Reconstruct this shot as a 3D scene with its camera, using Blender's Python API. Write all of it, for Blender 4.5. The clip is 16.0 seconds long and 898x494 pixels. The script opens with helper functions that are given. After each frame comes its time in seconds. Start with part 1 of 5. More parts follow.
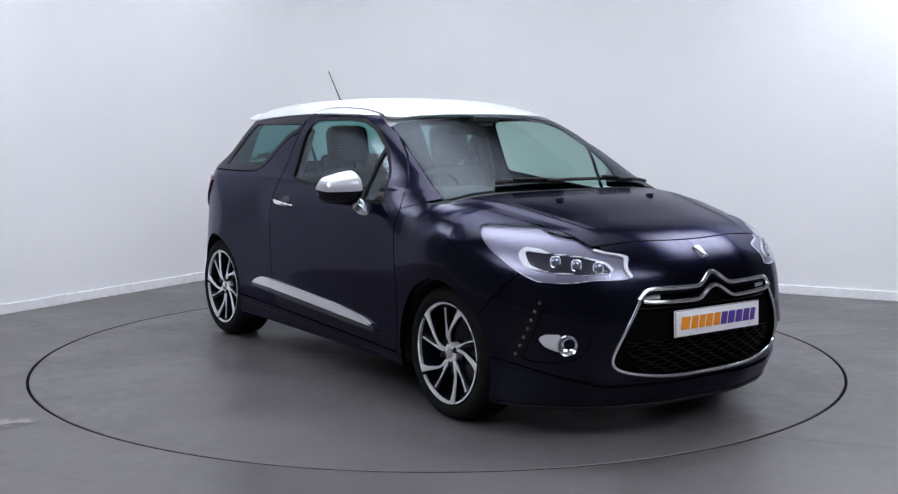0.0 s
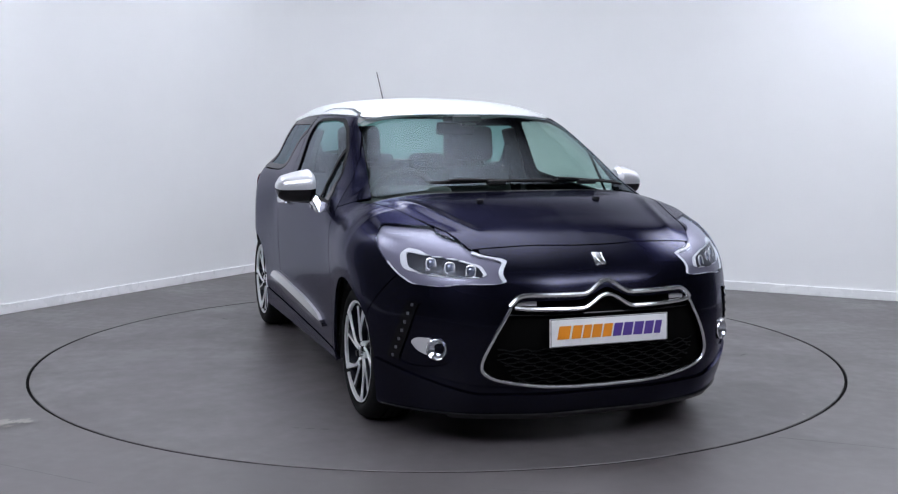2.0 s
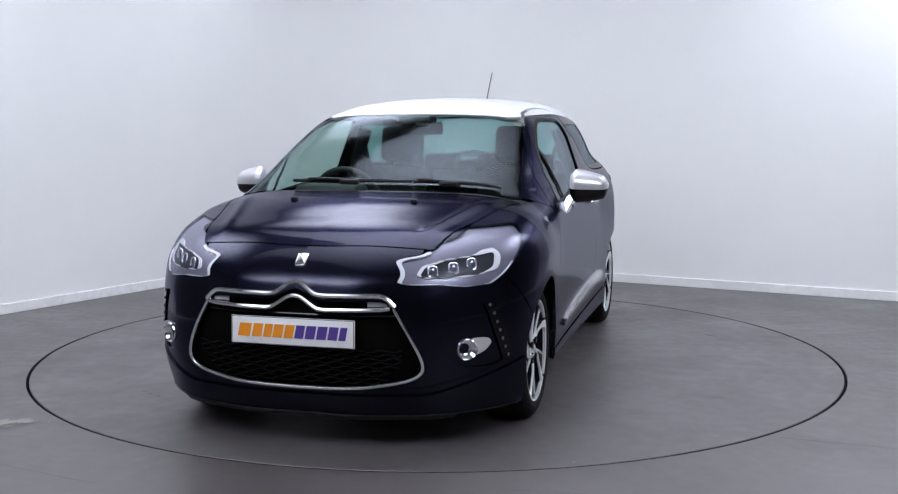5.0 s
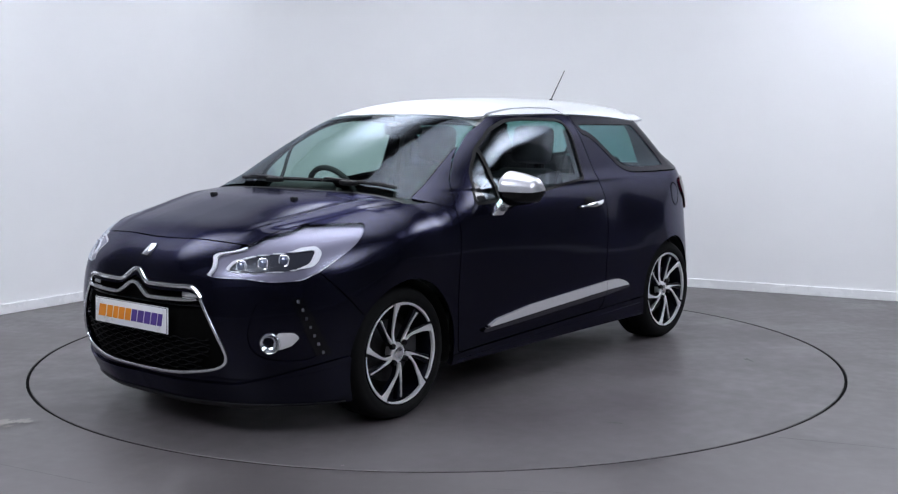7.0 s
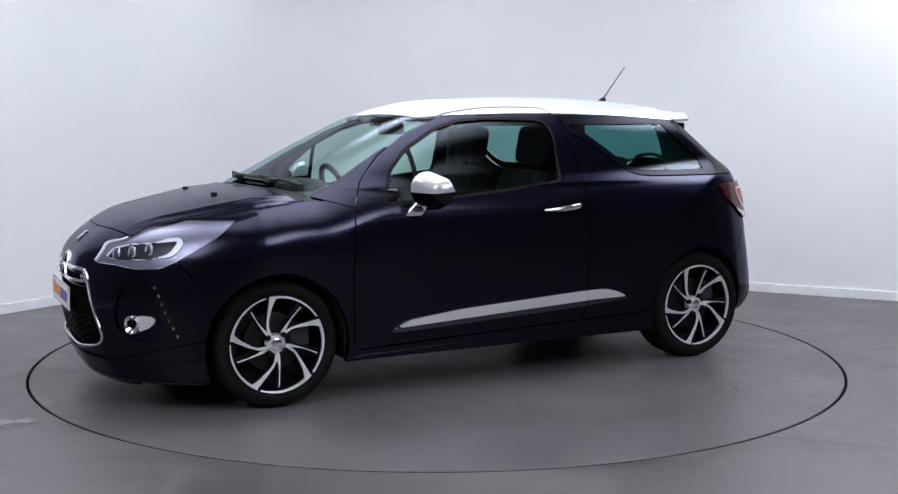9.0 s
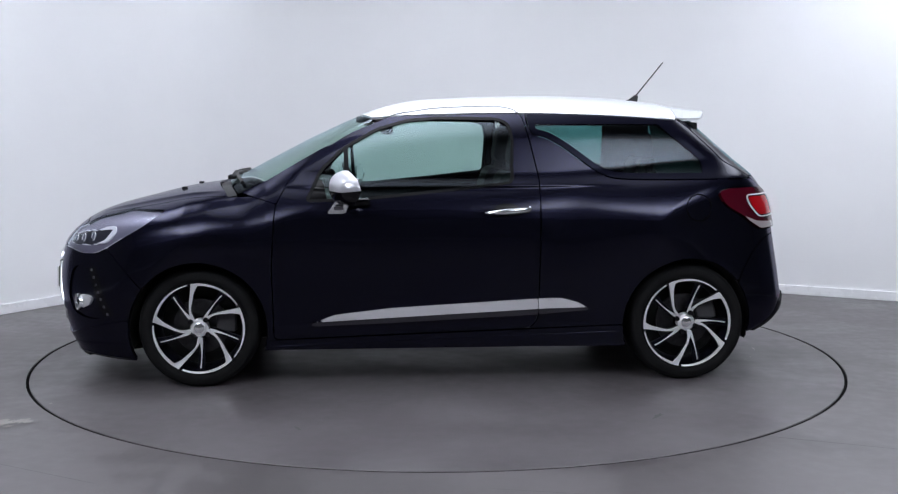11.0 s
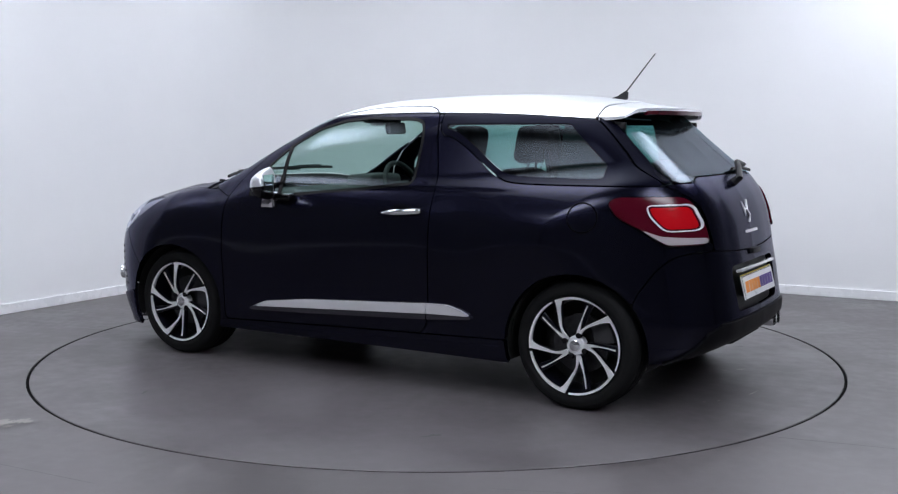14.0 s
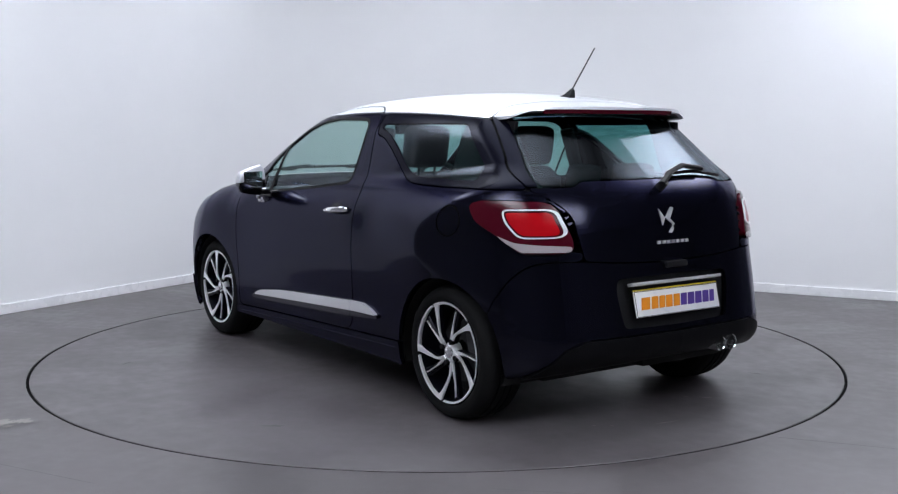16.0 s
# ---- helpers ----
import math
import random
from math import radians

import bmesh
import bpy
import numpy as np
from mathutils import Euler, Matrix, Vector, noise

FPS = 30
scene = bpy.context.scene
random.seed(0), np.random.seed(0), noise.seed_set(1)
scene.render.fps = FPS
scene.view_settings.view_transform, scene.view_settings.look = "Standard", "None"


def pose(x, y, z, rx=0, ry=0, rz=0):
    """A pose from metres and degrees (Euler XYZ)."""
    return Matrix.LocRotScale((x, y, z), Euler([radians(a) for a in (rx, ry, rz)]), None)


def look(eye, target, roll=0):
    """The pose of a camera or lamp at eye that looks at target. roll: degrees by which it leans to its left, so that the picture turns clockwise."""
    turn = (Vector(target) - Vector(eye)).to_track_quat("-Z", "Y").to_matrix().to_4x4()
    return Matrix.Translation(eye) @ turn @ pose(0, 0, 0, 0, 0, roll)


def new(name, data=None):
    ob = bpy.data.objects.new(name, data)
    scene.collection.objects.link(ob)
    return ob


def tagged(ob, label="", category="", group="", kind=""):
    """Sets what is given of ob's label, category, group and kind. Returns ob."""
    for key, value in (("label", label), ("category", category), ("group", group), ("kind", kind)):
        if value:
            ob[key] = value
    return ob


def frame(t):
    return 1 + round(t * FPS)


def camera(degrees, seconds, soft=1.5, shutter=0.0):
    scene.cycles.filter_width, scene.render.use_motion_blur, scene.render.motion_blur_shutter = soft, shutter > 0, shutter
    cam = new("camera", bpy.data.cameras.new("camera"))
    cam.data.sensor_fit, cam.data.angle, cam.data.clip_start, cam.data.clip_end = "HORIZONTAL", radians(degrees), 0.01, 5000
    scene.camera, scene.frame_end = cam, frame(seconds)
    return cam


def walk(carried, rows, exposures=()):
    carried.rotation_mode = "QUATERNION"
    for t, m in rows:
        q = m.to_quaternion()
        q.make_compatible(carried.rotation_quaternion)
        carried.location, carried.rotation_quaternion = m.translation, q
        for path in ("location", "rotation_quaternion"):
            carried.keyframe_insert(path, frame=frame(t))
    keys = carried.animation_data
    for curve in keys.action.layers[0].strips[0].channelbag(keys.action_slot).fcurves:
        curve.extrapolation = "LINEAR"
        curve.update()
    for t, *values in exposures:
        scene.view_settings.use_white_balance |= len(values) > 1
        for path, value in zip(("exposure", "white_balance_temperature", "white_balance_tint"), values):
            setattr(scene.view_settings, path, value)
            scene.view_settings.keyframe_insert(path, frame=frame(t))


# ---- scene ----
# ---------- camera: on a tripod, standing still ----------
cam = camera(45.19, 16.0, soft=1.2)
EYE = (0.0, -6.1717, 1.2895)
AIM = (0.00994, -5.17783, 1.17942)
walk(cam, [(0.0, look(EYE, AIM, 0.04)), (16.0, look(EYE, AIM, 0.04))])

# ---------- light ----------
world = bpy.data.worlds.new("world")
scene.world = world
world.use_nodes = True
world.node_tree.nodes["Background"].inputs[0].default_value = (0.8, 0.85, 1.0, 1)
world.node_tree.nodes["Background"].inputs[1].default_value = 0.02
scene.view_settings.exposure = 0.08
CEILING = 3.7
# cloth-covered ceiling lights: x, y, half width, brightness; each hangs a little lower than the one before
LAMPS = [(-0.2, -0.2, 2.9, 6.2), (-2.7, -4.6, 2.4, 12.5), (2.9, -4.6, 2.4, 12.5), (-2.9, 0.0, 1.3, 10.5), (3.3, 0.6, 1.35, 16.5), (-0.9, 2.3, 1.1, 9.0)]


def light_cloth(half, strength):
    """Tubes behind white cloth: brightest in the middle, dying away to the edges."""
    m = bpy.data.materials.new("light_cloth")
    m.use_nodes = True
    t = m.node_tree
    t.nodes.clear()
    out, em = t.nodes.new("ShaderNodeOutputMaterial"), t.nodes.new("ShaderNodeEmission")
    pos, ln = t.nodes.new("ShaderNodeTexCoord"), t.nodes.new("ShaderNodeVectorMath")
    ln.operation = "LENGTH"
    fall = t.nodes.new("ShaderNodeMapRange")
    fall.interpolation_type = "SMOOTHERSTEP"
    fall.inputs["From Min"].default_value, fall.inputs["From Max"].default_value = 0.0, half
    fall.inputs["To Min"].default_value, fall.inputs["To Max"].default_value = strength, 0.02
    em.inputs["Color"].default_value = (0.855, 0.90, 1.0, 1)
    t.links.new(pos.outputs["Object"], ln.inputs[0])
    t.links.new(ln.outputs["Value"], fall.inputs["Value"])
    t.links.new(fall.outputs["Result"], em.inputs["Strength"])
    t.links.new(em.outputs[0], out.inputs[0])
    return m


# ---------- materials ----------
def material(name, colour, rough=0.5, metal=0.0, **more):
    m = bpy.data.materials.new(name)
    m.use_nodes = True
    b = m.node_tree.nodes["Principled BSDF"]
    b.inputs["Base Color"].default_value = (*colour, 1)
    b.inputs["Roughness"].default_value = rough
    b.inputs["Metallic"].default_value = metal
    for key, value in more.items():
        b.inputs[key.replace("_", " ")].default_value = value
    return m


def node(m, kind, **values):
    n = m.node_tree.nodes.new(kind)
    for key, value in values.items():
        n.inputs[key].default_value = value
    return n


def wire(m, a, out, b, inp):
    m.node_tree.links.new(a.outputs[out], b.inputs[inp])


def mottled(m, scale, dark, light, rough=None, detail=6.0, second=None, bump=0.0, bump_scale=120.0, spread=(0.42, 0.95)):
    """Two scales of noise in the colour and the gloss, and fine relief."""
    b = m.node_tree.nodes["Principled BSDF"]
    pos = node(m, "ShaderNodeTexCoord")
    n1 = node(m, "ShaderNodeTexNoise", Scale=scale, Detail=detail, Roughness=0.6)
    n2 = node(m, "ShaderNodeTexNoise", Scale=second or scale * 9, Detail=4.0)
    wire(m, pos, "Object", n1, "Vector")
    wire(m, pos, "Object", n2, "Vector")
    mix = m.node_tree.nodes.new("ShaderNodeMath")
    mix.operation = "MULTIPLY_ADD"
    mix.inputs[1].default_value = 0.35
    wire(m, n2, "Fac", mix, 0)
    wire(m, n1, "Fac", mix, 2)
    ramp = m.node_tree.nodes.new("ShaderNodeMapRange")
    ramp.inputs["From Min"].default_value, ramp.inputs["From Max"].default_value = spread
    wire(m, mix, "Value", ramp, "Value")
    col = m.node_tree.nodes.new("ShaderNodeMix")
    col.data_type = "RGBA"
    col.inputs["A"].default_value, col.inputs["B"].default_value = (*dark, 1), (*light, 1)
    wire(m, ramp, "Result", col, "Factor")
    wire(m, col, "Result", b, "Base Color")
    if rough:
        rr = m.node_tree.nodes.new("ShaderNodeMapRange")
        rr.inputs["To Min"].default_value, rr.inputs["To Max"].default_value = rough
        wire(m, ramp, "Result", rr, "Value")
        wire(m, rr, "Result", b, "Roughness")
    if bump:
        n3 = node(m, "ShaderNodeTexNoise", Scale=bump_scale, Detail=3.0)
        wire(m, pos, "Object", n3, "Vector")
        bp = node(m, "ShaderNodeBump", Strength=bump, Distance=0.002)
        wire(m, n3, "Fac", bp, "Height")
        wire(m, bp, "Normal", b, "Normal")
    return m


def glass_material(name, tint, rough=0.0, low=0.030, rise=0.75):
    """Thin tinted glass: clear through its tint, with a mirror gloss that grows at a slant."""
    m = bpy.data.materials.new(name)
    m.use_nodes = True
    t = m.node_tree
    t.nodes.clear()
    out = t.nodes.new("ShaderNodeOutputMaterial")
    clear = t.nodes.new("ShaderNodeBsdfTransparent")
    clear.inputs[0].default_value = (*tint, 1)
    gloss = t.nodes.new("ShaderNodeBsdfGlossy")
    gloss.inputs["Roughness"].default_value = rough
    gloss.inputs["Color"].default_value = (0.80, 0.88, 1.0, 1)
    mix = t.nodes.new("ShaderNodeMixShader")
    edge = t.nodes.new("ShaderNodeLayerWeight")
    edge.inputs[0].default_value = 0.5
    power, lift = t.nodes.new("ShaderNodeMath"), t.nodes.new("ShaderNodeMath")
    power.operation, lift.operation = "POWER", "MULTIPLY_ADD"
    power.inputs[1].default_value, lift.inputs[1].default_value, lift.inputs[2].default_value = 5.0, rise, low
    t.links.new(edge.outputs["Facing"], power.inputs[0])
    t.links.new(power.outputs[0], lift.inputs[0])
    t.links.new(lift.outputs[0], mix.inputs[0])
    t.links.new(clear.outputs[0], mix.inputs[1])
    t.links.new(gloss.outputs[0], mix.inputs[2])
    t.links.new(mix.outputs[0], out.inputs[0])
    return m


def paint_material(name, colour, flake, rough=0.35, coat=0.45, spec=0.25, metal=1.0, sheen=(1, 1, 1)):
    """Metallic car paint under a clear coat, with fine flakes and a little road dust."""
    m = material(name, colour, rough, metal, Coat_Weight=coat, Coat_Roughness=0.04, Specular_IOR_Level=spec)
    b = m.node_tree.nodes["Principled BSDF"]
    b.inputs["Specular Tint"].default_value = (*sheen, 1)
    pos = node(m, "ShaderNodeTexCoord")
    fl = node(m, "ShaderNodeTexVoronoi", Scale=2200.0)
    wire(m, pos, "Object", fl, "Vector")
    col = m.node_tree.nodes.new("ShaderNodeMix")
    col.data_type = "RGBA"
    col.inputs["A"].default_value, col.inputs["B"].default_value = (*colour, 1), (*flake, 1)
    cut = m.node_tree.nodes.new("ShaderNodeMapRange")
    cut.inputs["From Min"].default_value, cut.inputs["From Max"].default_value = 0.55, 1.0
    sep = m.node_tree.nodes.new("ShaderNodeSeparateColor")
    wire(m, fl, "Color", sep, "Color")
    wire(m, sep, "Red", cut, "Value")
    wire(m, cut, "Result", col, "Factor")
    wire(m, col, "Result", b, "Base Color")
    dust = node(m, "ShaderNodeTexNoise", Scale=3.0, Detail=5.0)
    wire(m, pos, "Object", dust, "Vector")
    dr = m.node_tree.nodes.new("ShaderNodeMapRange")
    dr.inputs["To Min"].default_value, dr.inputs["To Max"].default_value = 0.03, 0.09
    wire(m, dust, "Fac", dr, "Value")
    wire(m, dr, "Result", b, "Coat Roughness")
    return m


M = dict(
    paint=paint_material("dark_blue_paint", (0.0053, 0.0053, 0.0086), (0.032, 0.033, 0.076), 0.26, 0.27, 0.05, 0.85, (0.50, 0.50, 0.62)),
    roof=paint_material("white_pearl_paint", (0.74, 0.76, 0.80), (0.85, 0.86, 0.9), 0.45, 0.5, metal=0.55),
    black=mottled(material("black_plastic", (0.007, 0.007, 0.008), 0.45, Specular_IOR_Level=0.3), 8, (0.005, 0.005, 0.006), (0.010, 0.010, 0.012), (0.38, 0.55), bump=0.1, bump_scale=400),
    gloss_black=material("gloss_black", (0.003, 0.003, 0.004), 0.10, Specular_IOR_Level=0.3),
    grey_plastic=mottled(material("grey_plastic", (0.05, 0.05, 0.055), 0.55), 9, (0.035, 0.035, 0.04), (0.06, 0.06, 0.065), (0.5, 0.62), bump=0.15, bump_scale=300),
    liner=mottled(material("arch_liner", (0.008, 0.008, 0.008), 0.9), 10, (0.005, 0.005, 0.005), (0.012, 0.012, 0.012), (0.85, 0.95)),
    rubber=mottled(material("tyre_rubber", (0.007, 0.007, 0.008), 0.85, Specular_IOR_Level=0.1), 14, (0.005, 0.005, 0.006), (0.011, 0.011, 0.011), (0.65, 0.85), bump=0.2, bump_scale=250),
    alloy=material("machined_alloy", (0.92, 0.92, 0.94), 0.32, 0.55),
    alloy_dark=mottled(material("black_alloy", (0.005, 0.005, 0.008), 0.3, 0.3, Specular_IOR_Level=0.12), 20, (0.003, 0.003, 0.006), (0.006, 0.006, 0.011), (0.25, 0.4)),
    steel=mottled(material("brake_steel", (0.25, 0.25, 0.26), 0.45, 0.9), 30, (0.03, 0.03, 0.032), (0.07, 0.07, 0.075), (0.35, 0.55)),
    chrome=material("chrome", (0.85, 0.86, 0.88), 0.10, 0.9),
    # darker copy of the chrome for the moulding's shaded lower half
    chrome_shade=material("shaded_chrome", (0.12, 0.12, 0.14), 0.18, 1.0),
    satin=material("satin_chrome", (0.88, 0.88, 0.91), 0.24, 0.6),
    lens=glass_material("clear_lens", (0.93, 0.94, 0.97), 0.05, 0.012, 0.35),
    glass=glass_material("green_tinted_glass", (0.60, 0.76, 0.72), 0.06, 0.05, 0.75),
    glass_dark=glass_material("privacy_glass", (0.24, 0.44, 0.43), 0.14, 0.034, 0.5),
    glass_front=glass_material("windscreen_glass", (0.66, 0.78, 0.74), 0.06, 0.030, 0.45),
    frit=material("black_window_band", (0.004, 0.004, 0.009), 0.2, Specular_IOR_Level=0.08, Specular_Tint=(0.6, 0.66, 1.0, 1)),
    lens_solid=material("projector_glass", (0.20, 0.22, 0.30), 0.06, 0.5, Coat_Weight=1.0),
    seal=material("rubber_seal", (0.003, 0.003, 0.004), 0.5, Specular_IOR_Level=0.12),
    led=material("led_lens", (0.08, 0.08, 0.095), 0.15, 0.2, Coat_Weight=1.0),
    clear_strip=material("clear_plastic_strip", (0.55, 0.5, 0.52), 0.2, 0.3, Coat_Weight=1.0),
    mirror_cap=material("satin_silver_cap", (0.64, 0.64, 0.69), 0.28, 0.5),
    mirror=material("mirror_glass", (0.85, 0.87, 0.9), 0.01, 1.0),
    bezel=material("smoked_bezel", (0.012, 0.013, 0.022), 0.4, 0.0, Specular_IOR_Level=0.3),
    silver=material("lamp_reflector", (0.20, 0.19, 0.25), 0.35, 0.45),
    white=material("white_plastic", (0.72, 0.72, 0.75), 0.35),
    red=material("red_lens", (0.46, 0.005, 0.010), 0.16, 0.0, Coat_Weight=0.12, Specular_IOR_Level=0.3),
    red_dark=material("dark_red_lens", (0.065, 0.003, 0.010), 0.16, 0.0, Coat_Weight=0.1, Specular_IOR_Level=0.3),
    plate=mottled(material("plate_plastic", (0.8, 0.8, 0.82), 0.3), 6, (0.76, 0.76, 0.78), (0.84, 0.84, 0.86), (0.25, 0.35)),
    orange=material("orange_print", (0.80, 0.27, 0.015), 0.4),
    purple=material("purple_print", (0.085, 0.045, 0.26), 0.4),
    yellow=material("yellow_strip", (0.6, 0.5, 0.03), 0.4),
    cloth=mottled(material("dark_seat_cloth", (0.02, 0.02, 0.022), 0.9), 30, (0.006, 0.006, 0.007), (0.014, 0.014, 0.016), (0.85, 0.98), bump=0.4, bump_scale=500),
    dash=mottled(material("dashboard_plastic", (0.03, 0.03, 0.032), 0.6), 20, (0.010, 0.010, 0.011), (0.022, 0.022, 0.024), (0.5, 0.7), bump=0.2, bump_scale=400),
    lining=mottled(material("headlining", (0.30, 0.30, 0.30), 0.95), 25, (0.27, 0.27, 0.27), (0.34, 0.34, 0.34), (0.9, 1.0)),
    wall=mottled(material("white_wall_paint", (0.78, 0.78, 0.80), 0.6), 0.35, (0.745, 0.745, 0.765), (0.80, 0.80, 0.815), (0.5, 0.62), bump=0.06, bump_scale=90),
    skirting=mottled(material("white_gloss_paint", (0.8, 0.8, 0.82), 0.3), 2.0, (0.77, 0.77, 0.79), (0.83, 0.83, 0.85), (0.22, 0.36)),
    ceiling=mottled(material("ceiling_paint", (0.75, 0.75, 0.75), 0.8), 1.0, (0.72, 0.72, 0.72), (0.78, 0.78, 0.78), (0.75, 0.9)),
    fixture=material("fixture_metal", (0.7, 0.7, 0.7), 0.5),
    floor=mottled(material("grey_painted_floor", (0.16, 0.155, 0.165), 0.4), 0.9, (0.068, 0.0605, 0.0640), (0.116, 0.1050, 0.1100), (0.30, 0.54), second=14.0, bump=0.05, bump_scale=60, spread=(0.52, 0.84)),
    deck=mottled(material("grey_turntable_paint", (0.155, 0.15, 0.158), 0.38), 1.3, (0.079, 0.0705, 0.0755), (0.100, 0.0905, 0.0965), (0.30, 0.52), second=11.0, bump=0.04, bump_scale=60, spread=(0.52, 0.84)),
    # for added surfaces out of view, dark so that the car reflects little
    wall_dark=mottled(material("unseen_dark_surface", (0.03, 0.03, 0.032), 0.8), 0.5, (0.10, 0.10, 0.106), (0.14, 0.14, 0.147), (0.7, 0.9)),
    gap=material("dark_gap", (0.002, 0.002, 0.002), 0.9, Specular_IOR_Level=0.05),
    stain=mottled(material("dried_spill", (0.42, 0.40, 0.37), 0.7), 12, (0.19, 0.18, 0.17), (0.33, 0.315, 0.30), (0.6, 0.8)),
    scuff=mottled(material("dark_scuff", (0.07, 0.068, 0.07), 0.6), 12, (0.05, 0.05, 0.052), (0.10, 0.098, 0.10), (0.5, 0.7)),
)
for key in ("glass", "glass_dark", "glass_front", "lens"):
    M[key].use_transparent_shadow = True


# ---------- making meshes ----------
def mesh_object(name, verts, faces, mat, parent=None, label="", normals=None, smooth=False):
    me = bpy.data.meshes.new(name)
    me.from_pydata([tuple(map(float, p)) for p in verts], [], [tuple(map(int, f)) for f in faces])
    me.materials.append(mat)
    if smooth or normals is not None:
        for p in me.polygons:
            p.use_smooth = True
    me.validate()
    if normals is not None and len(me.vertices) == len(normals):
        me.normals_split_custom_set_from_vertices([tuple(map(float, n)) for n in normals])
    ob = new(name, me)
    if parent is not None:
        ob.parent = parent
    if label:
        tagged(ob, label)
    return ob


def part(name, bm, mat, parent=None, label="", smooth=True, angle=35.0):
    """Links a bmesh as one mesh object under a thing or a part."""
    bmesh.ops.recalc_face_normals(bm, faces=bm.faces)
    me = bpy.data.meshes.new(name)
    if smooth:
        for f in bm.faces:
            f.smooth = True
        lim = radians(angle)
        for e in bm.edges:
            e.smooth = len(e.link_faces) == 2 and e.calc_face_angle(0) < lim
    bm.to_mesh(me)
    bm.free()
    me.materials.append(mat)
    ob = new(name, me)
    if parent is not None:
        ob.parent = parent
    if label:
        tagged(ob, label)
    return ob


def box(bm, lo, hi, bevel=0.0, seg=2, m=None):
    r = bmesh.ops.create_cube(bm, size=1.0)
    vs = r["verts"]
    for v in vs:
        v.co = Vector([(lo[i] + hi[i]) / 2 + v.co[i] * (hi[i] - lo[i]) for i in range(3)])
    if bevel:
        es = list({e for v in vs for e in v.link_edges})
        b = bmesh.ops.bevel(bm, geom=es, offset=bevel, segments=seg, affect="EDGES", profile=0.6)
        vs = list({v for f in b["faces"] for v in f.verts} | {v for v in vs if v.is_valid})
    if m is not None:
        bmesh.ops.transform(bm, matrix=m, verts=[v for v in vs if v.is_valid])
    return vs


def rod(bm, a, b, r0, r1=None, seg=12):
    a, b = Vector(a), Vector(b)
    d = b - a
    m = Matrix.Translation((a + b) / 2) @ d.to_track_quat("Z", "Y").to_matrix().to_4x4()
    bmesh.ops.create_cone(bm, cap_ends=True, segments=seg, radius1=r0, radius2=r0 if r1 is None else r1, depth=d.length, matrix=m)


def lathe(bm, profile, seg=64, m=None):
    """Spins (radius, y) pairs about the y axis."""
    rings = []
    for k in range(seg):
        a = 2 * math.pi * k / seg
        ring = []
        for r, y in profile:
            p = Vector((r * math.cos(a), y, r * math.sin(a)))
            ring.append(bm.verts.new(m @ p if m else p))
        rings.append(ring)
    for k in range(seg):
        A, B = rings[k], rings[(k + 1) % seg]
        for i in range(len(profile) - 1):
            if profile[i][0] > 1e-6 or profile[i + 1][0] > 1e-6:
                vs = [A[i], A[i + 1], B[i + 1], B[i]]
                try:
                    bm.faces.new(vs)
                except ValueError:
                    pass


def tube(bm, pts, r, seg=8, closed=False, flat=1.0):
    """A round bar along a line of points."""
    pts = [Vector(p) for p in pts]
    n = len(pts)
    rings = []
    for i, p in enumerate(pts):
        a = pts[(i - 1) % n] if closed or i else p
        b = pts[(i + 1) % n] if closed or i < n - 1 else p
        d = (b - a).normalized()
        q = d.to_track_quat("Z", "Y").to_matrix()
        rings.append([bm.verts.new(p + q @ Vector((r * math.cos(2 * math.pi * k / seg), flat * r * math.sin(2 * math.pi * k / seg), 0))) for k in range(seg)])
    for i in range(n if closed else n - 1):
        A, B = rings[i], rings[(i + 1) % n]
        for k in range(seg):
            bm.faces.new([A[k], A[(k + 1) % seg], B[(k + 1) % seg], B[k]])
    if not closed:
        bm.faces.new(rings[0][::-1])
        bm.faces.new(rings[-1])


# ---------- the room ----------
CORNER = Vector((-1.1675, 4.264, 0))
DIR_L, DIR_R = Vector((-0.52303, -0.85231, 0)).normalized(), Vector((0.87934, -0.4762, 0)).normalized()
LEN = 13.5
FAR_L, FAR_R = CORNER + DIR_L * LEN, CORNER + DIR_R * LEN
FAR = FAR_L + DIR_R * LEN
TABLE_R = 2.2365


def wall_between(name, a, b, label, paint="wall"):
    """A wall of some thickness whose room side runs from a to b, with its skirting board."""
    d = (b - a).normalized()
    out = Vector((-d.y, d.x, 0))
    if out.dot((CORNER + FAR) / 2 - a) > 0:
        out = -out
    L = (b - a).length
    frame_m = Matrix(((d.x, out.x, 0, a.x), (d.y, out.y, 0, a.y), (0, 0, 1, 0), (0, 0, 0, 1)))
    bm = bmesh.new()
    box(bm, (-0.0, 0, -0.05), (L + 0.0, 0.15, CEILING), m=frame_m)
    tagged(part(name, bm, M[paint], smooth=False), label, "wall", kind="structure")
    bm = bmesh.new()
    box(bm, (0.02, -0.016, 0.0), (L - 0.02, -0.001, 0.071), 0.004, m=frame_m)
    tagged(part("baseboard", bm, M["skirting"], smooth=False), "white painted skirting board along the wall", "baseboard", kind="structure")


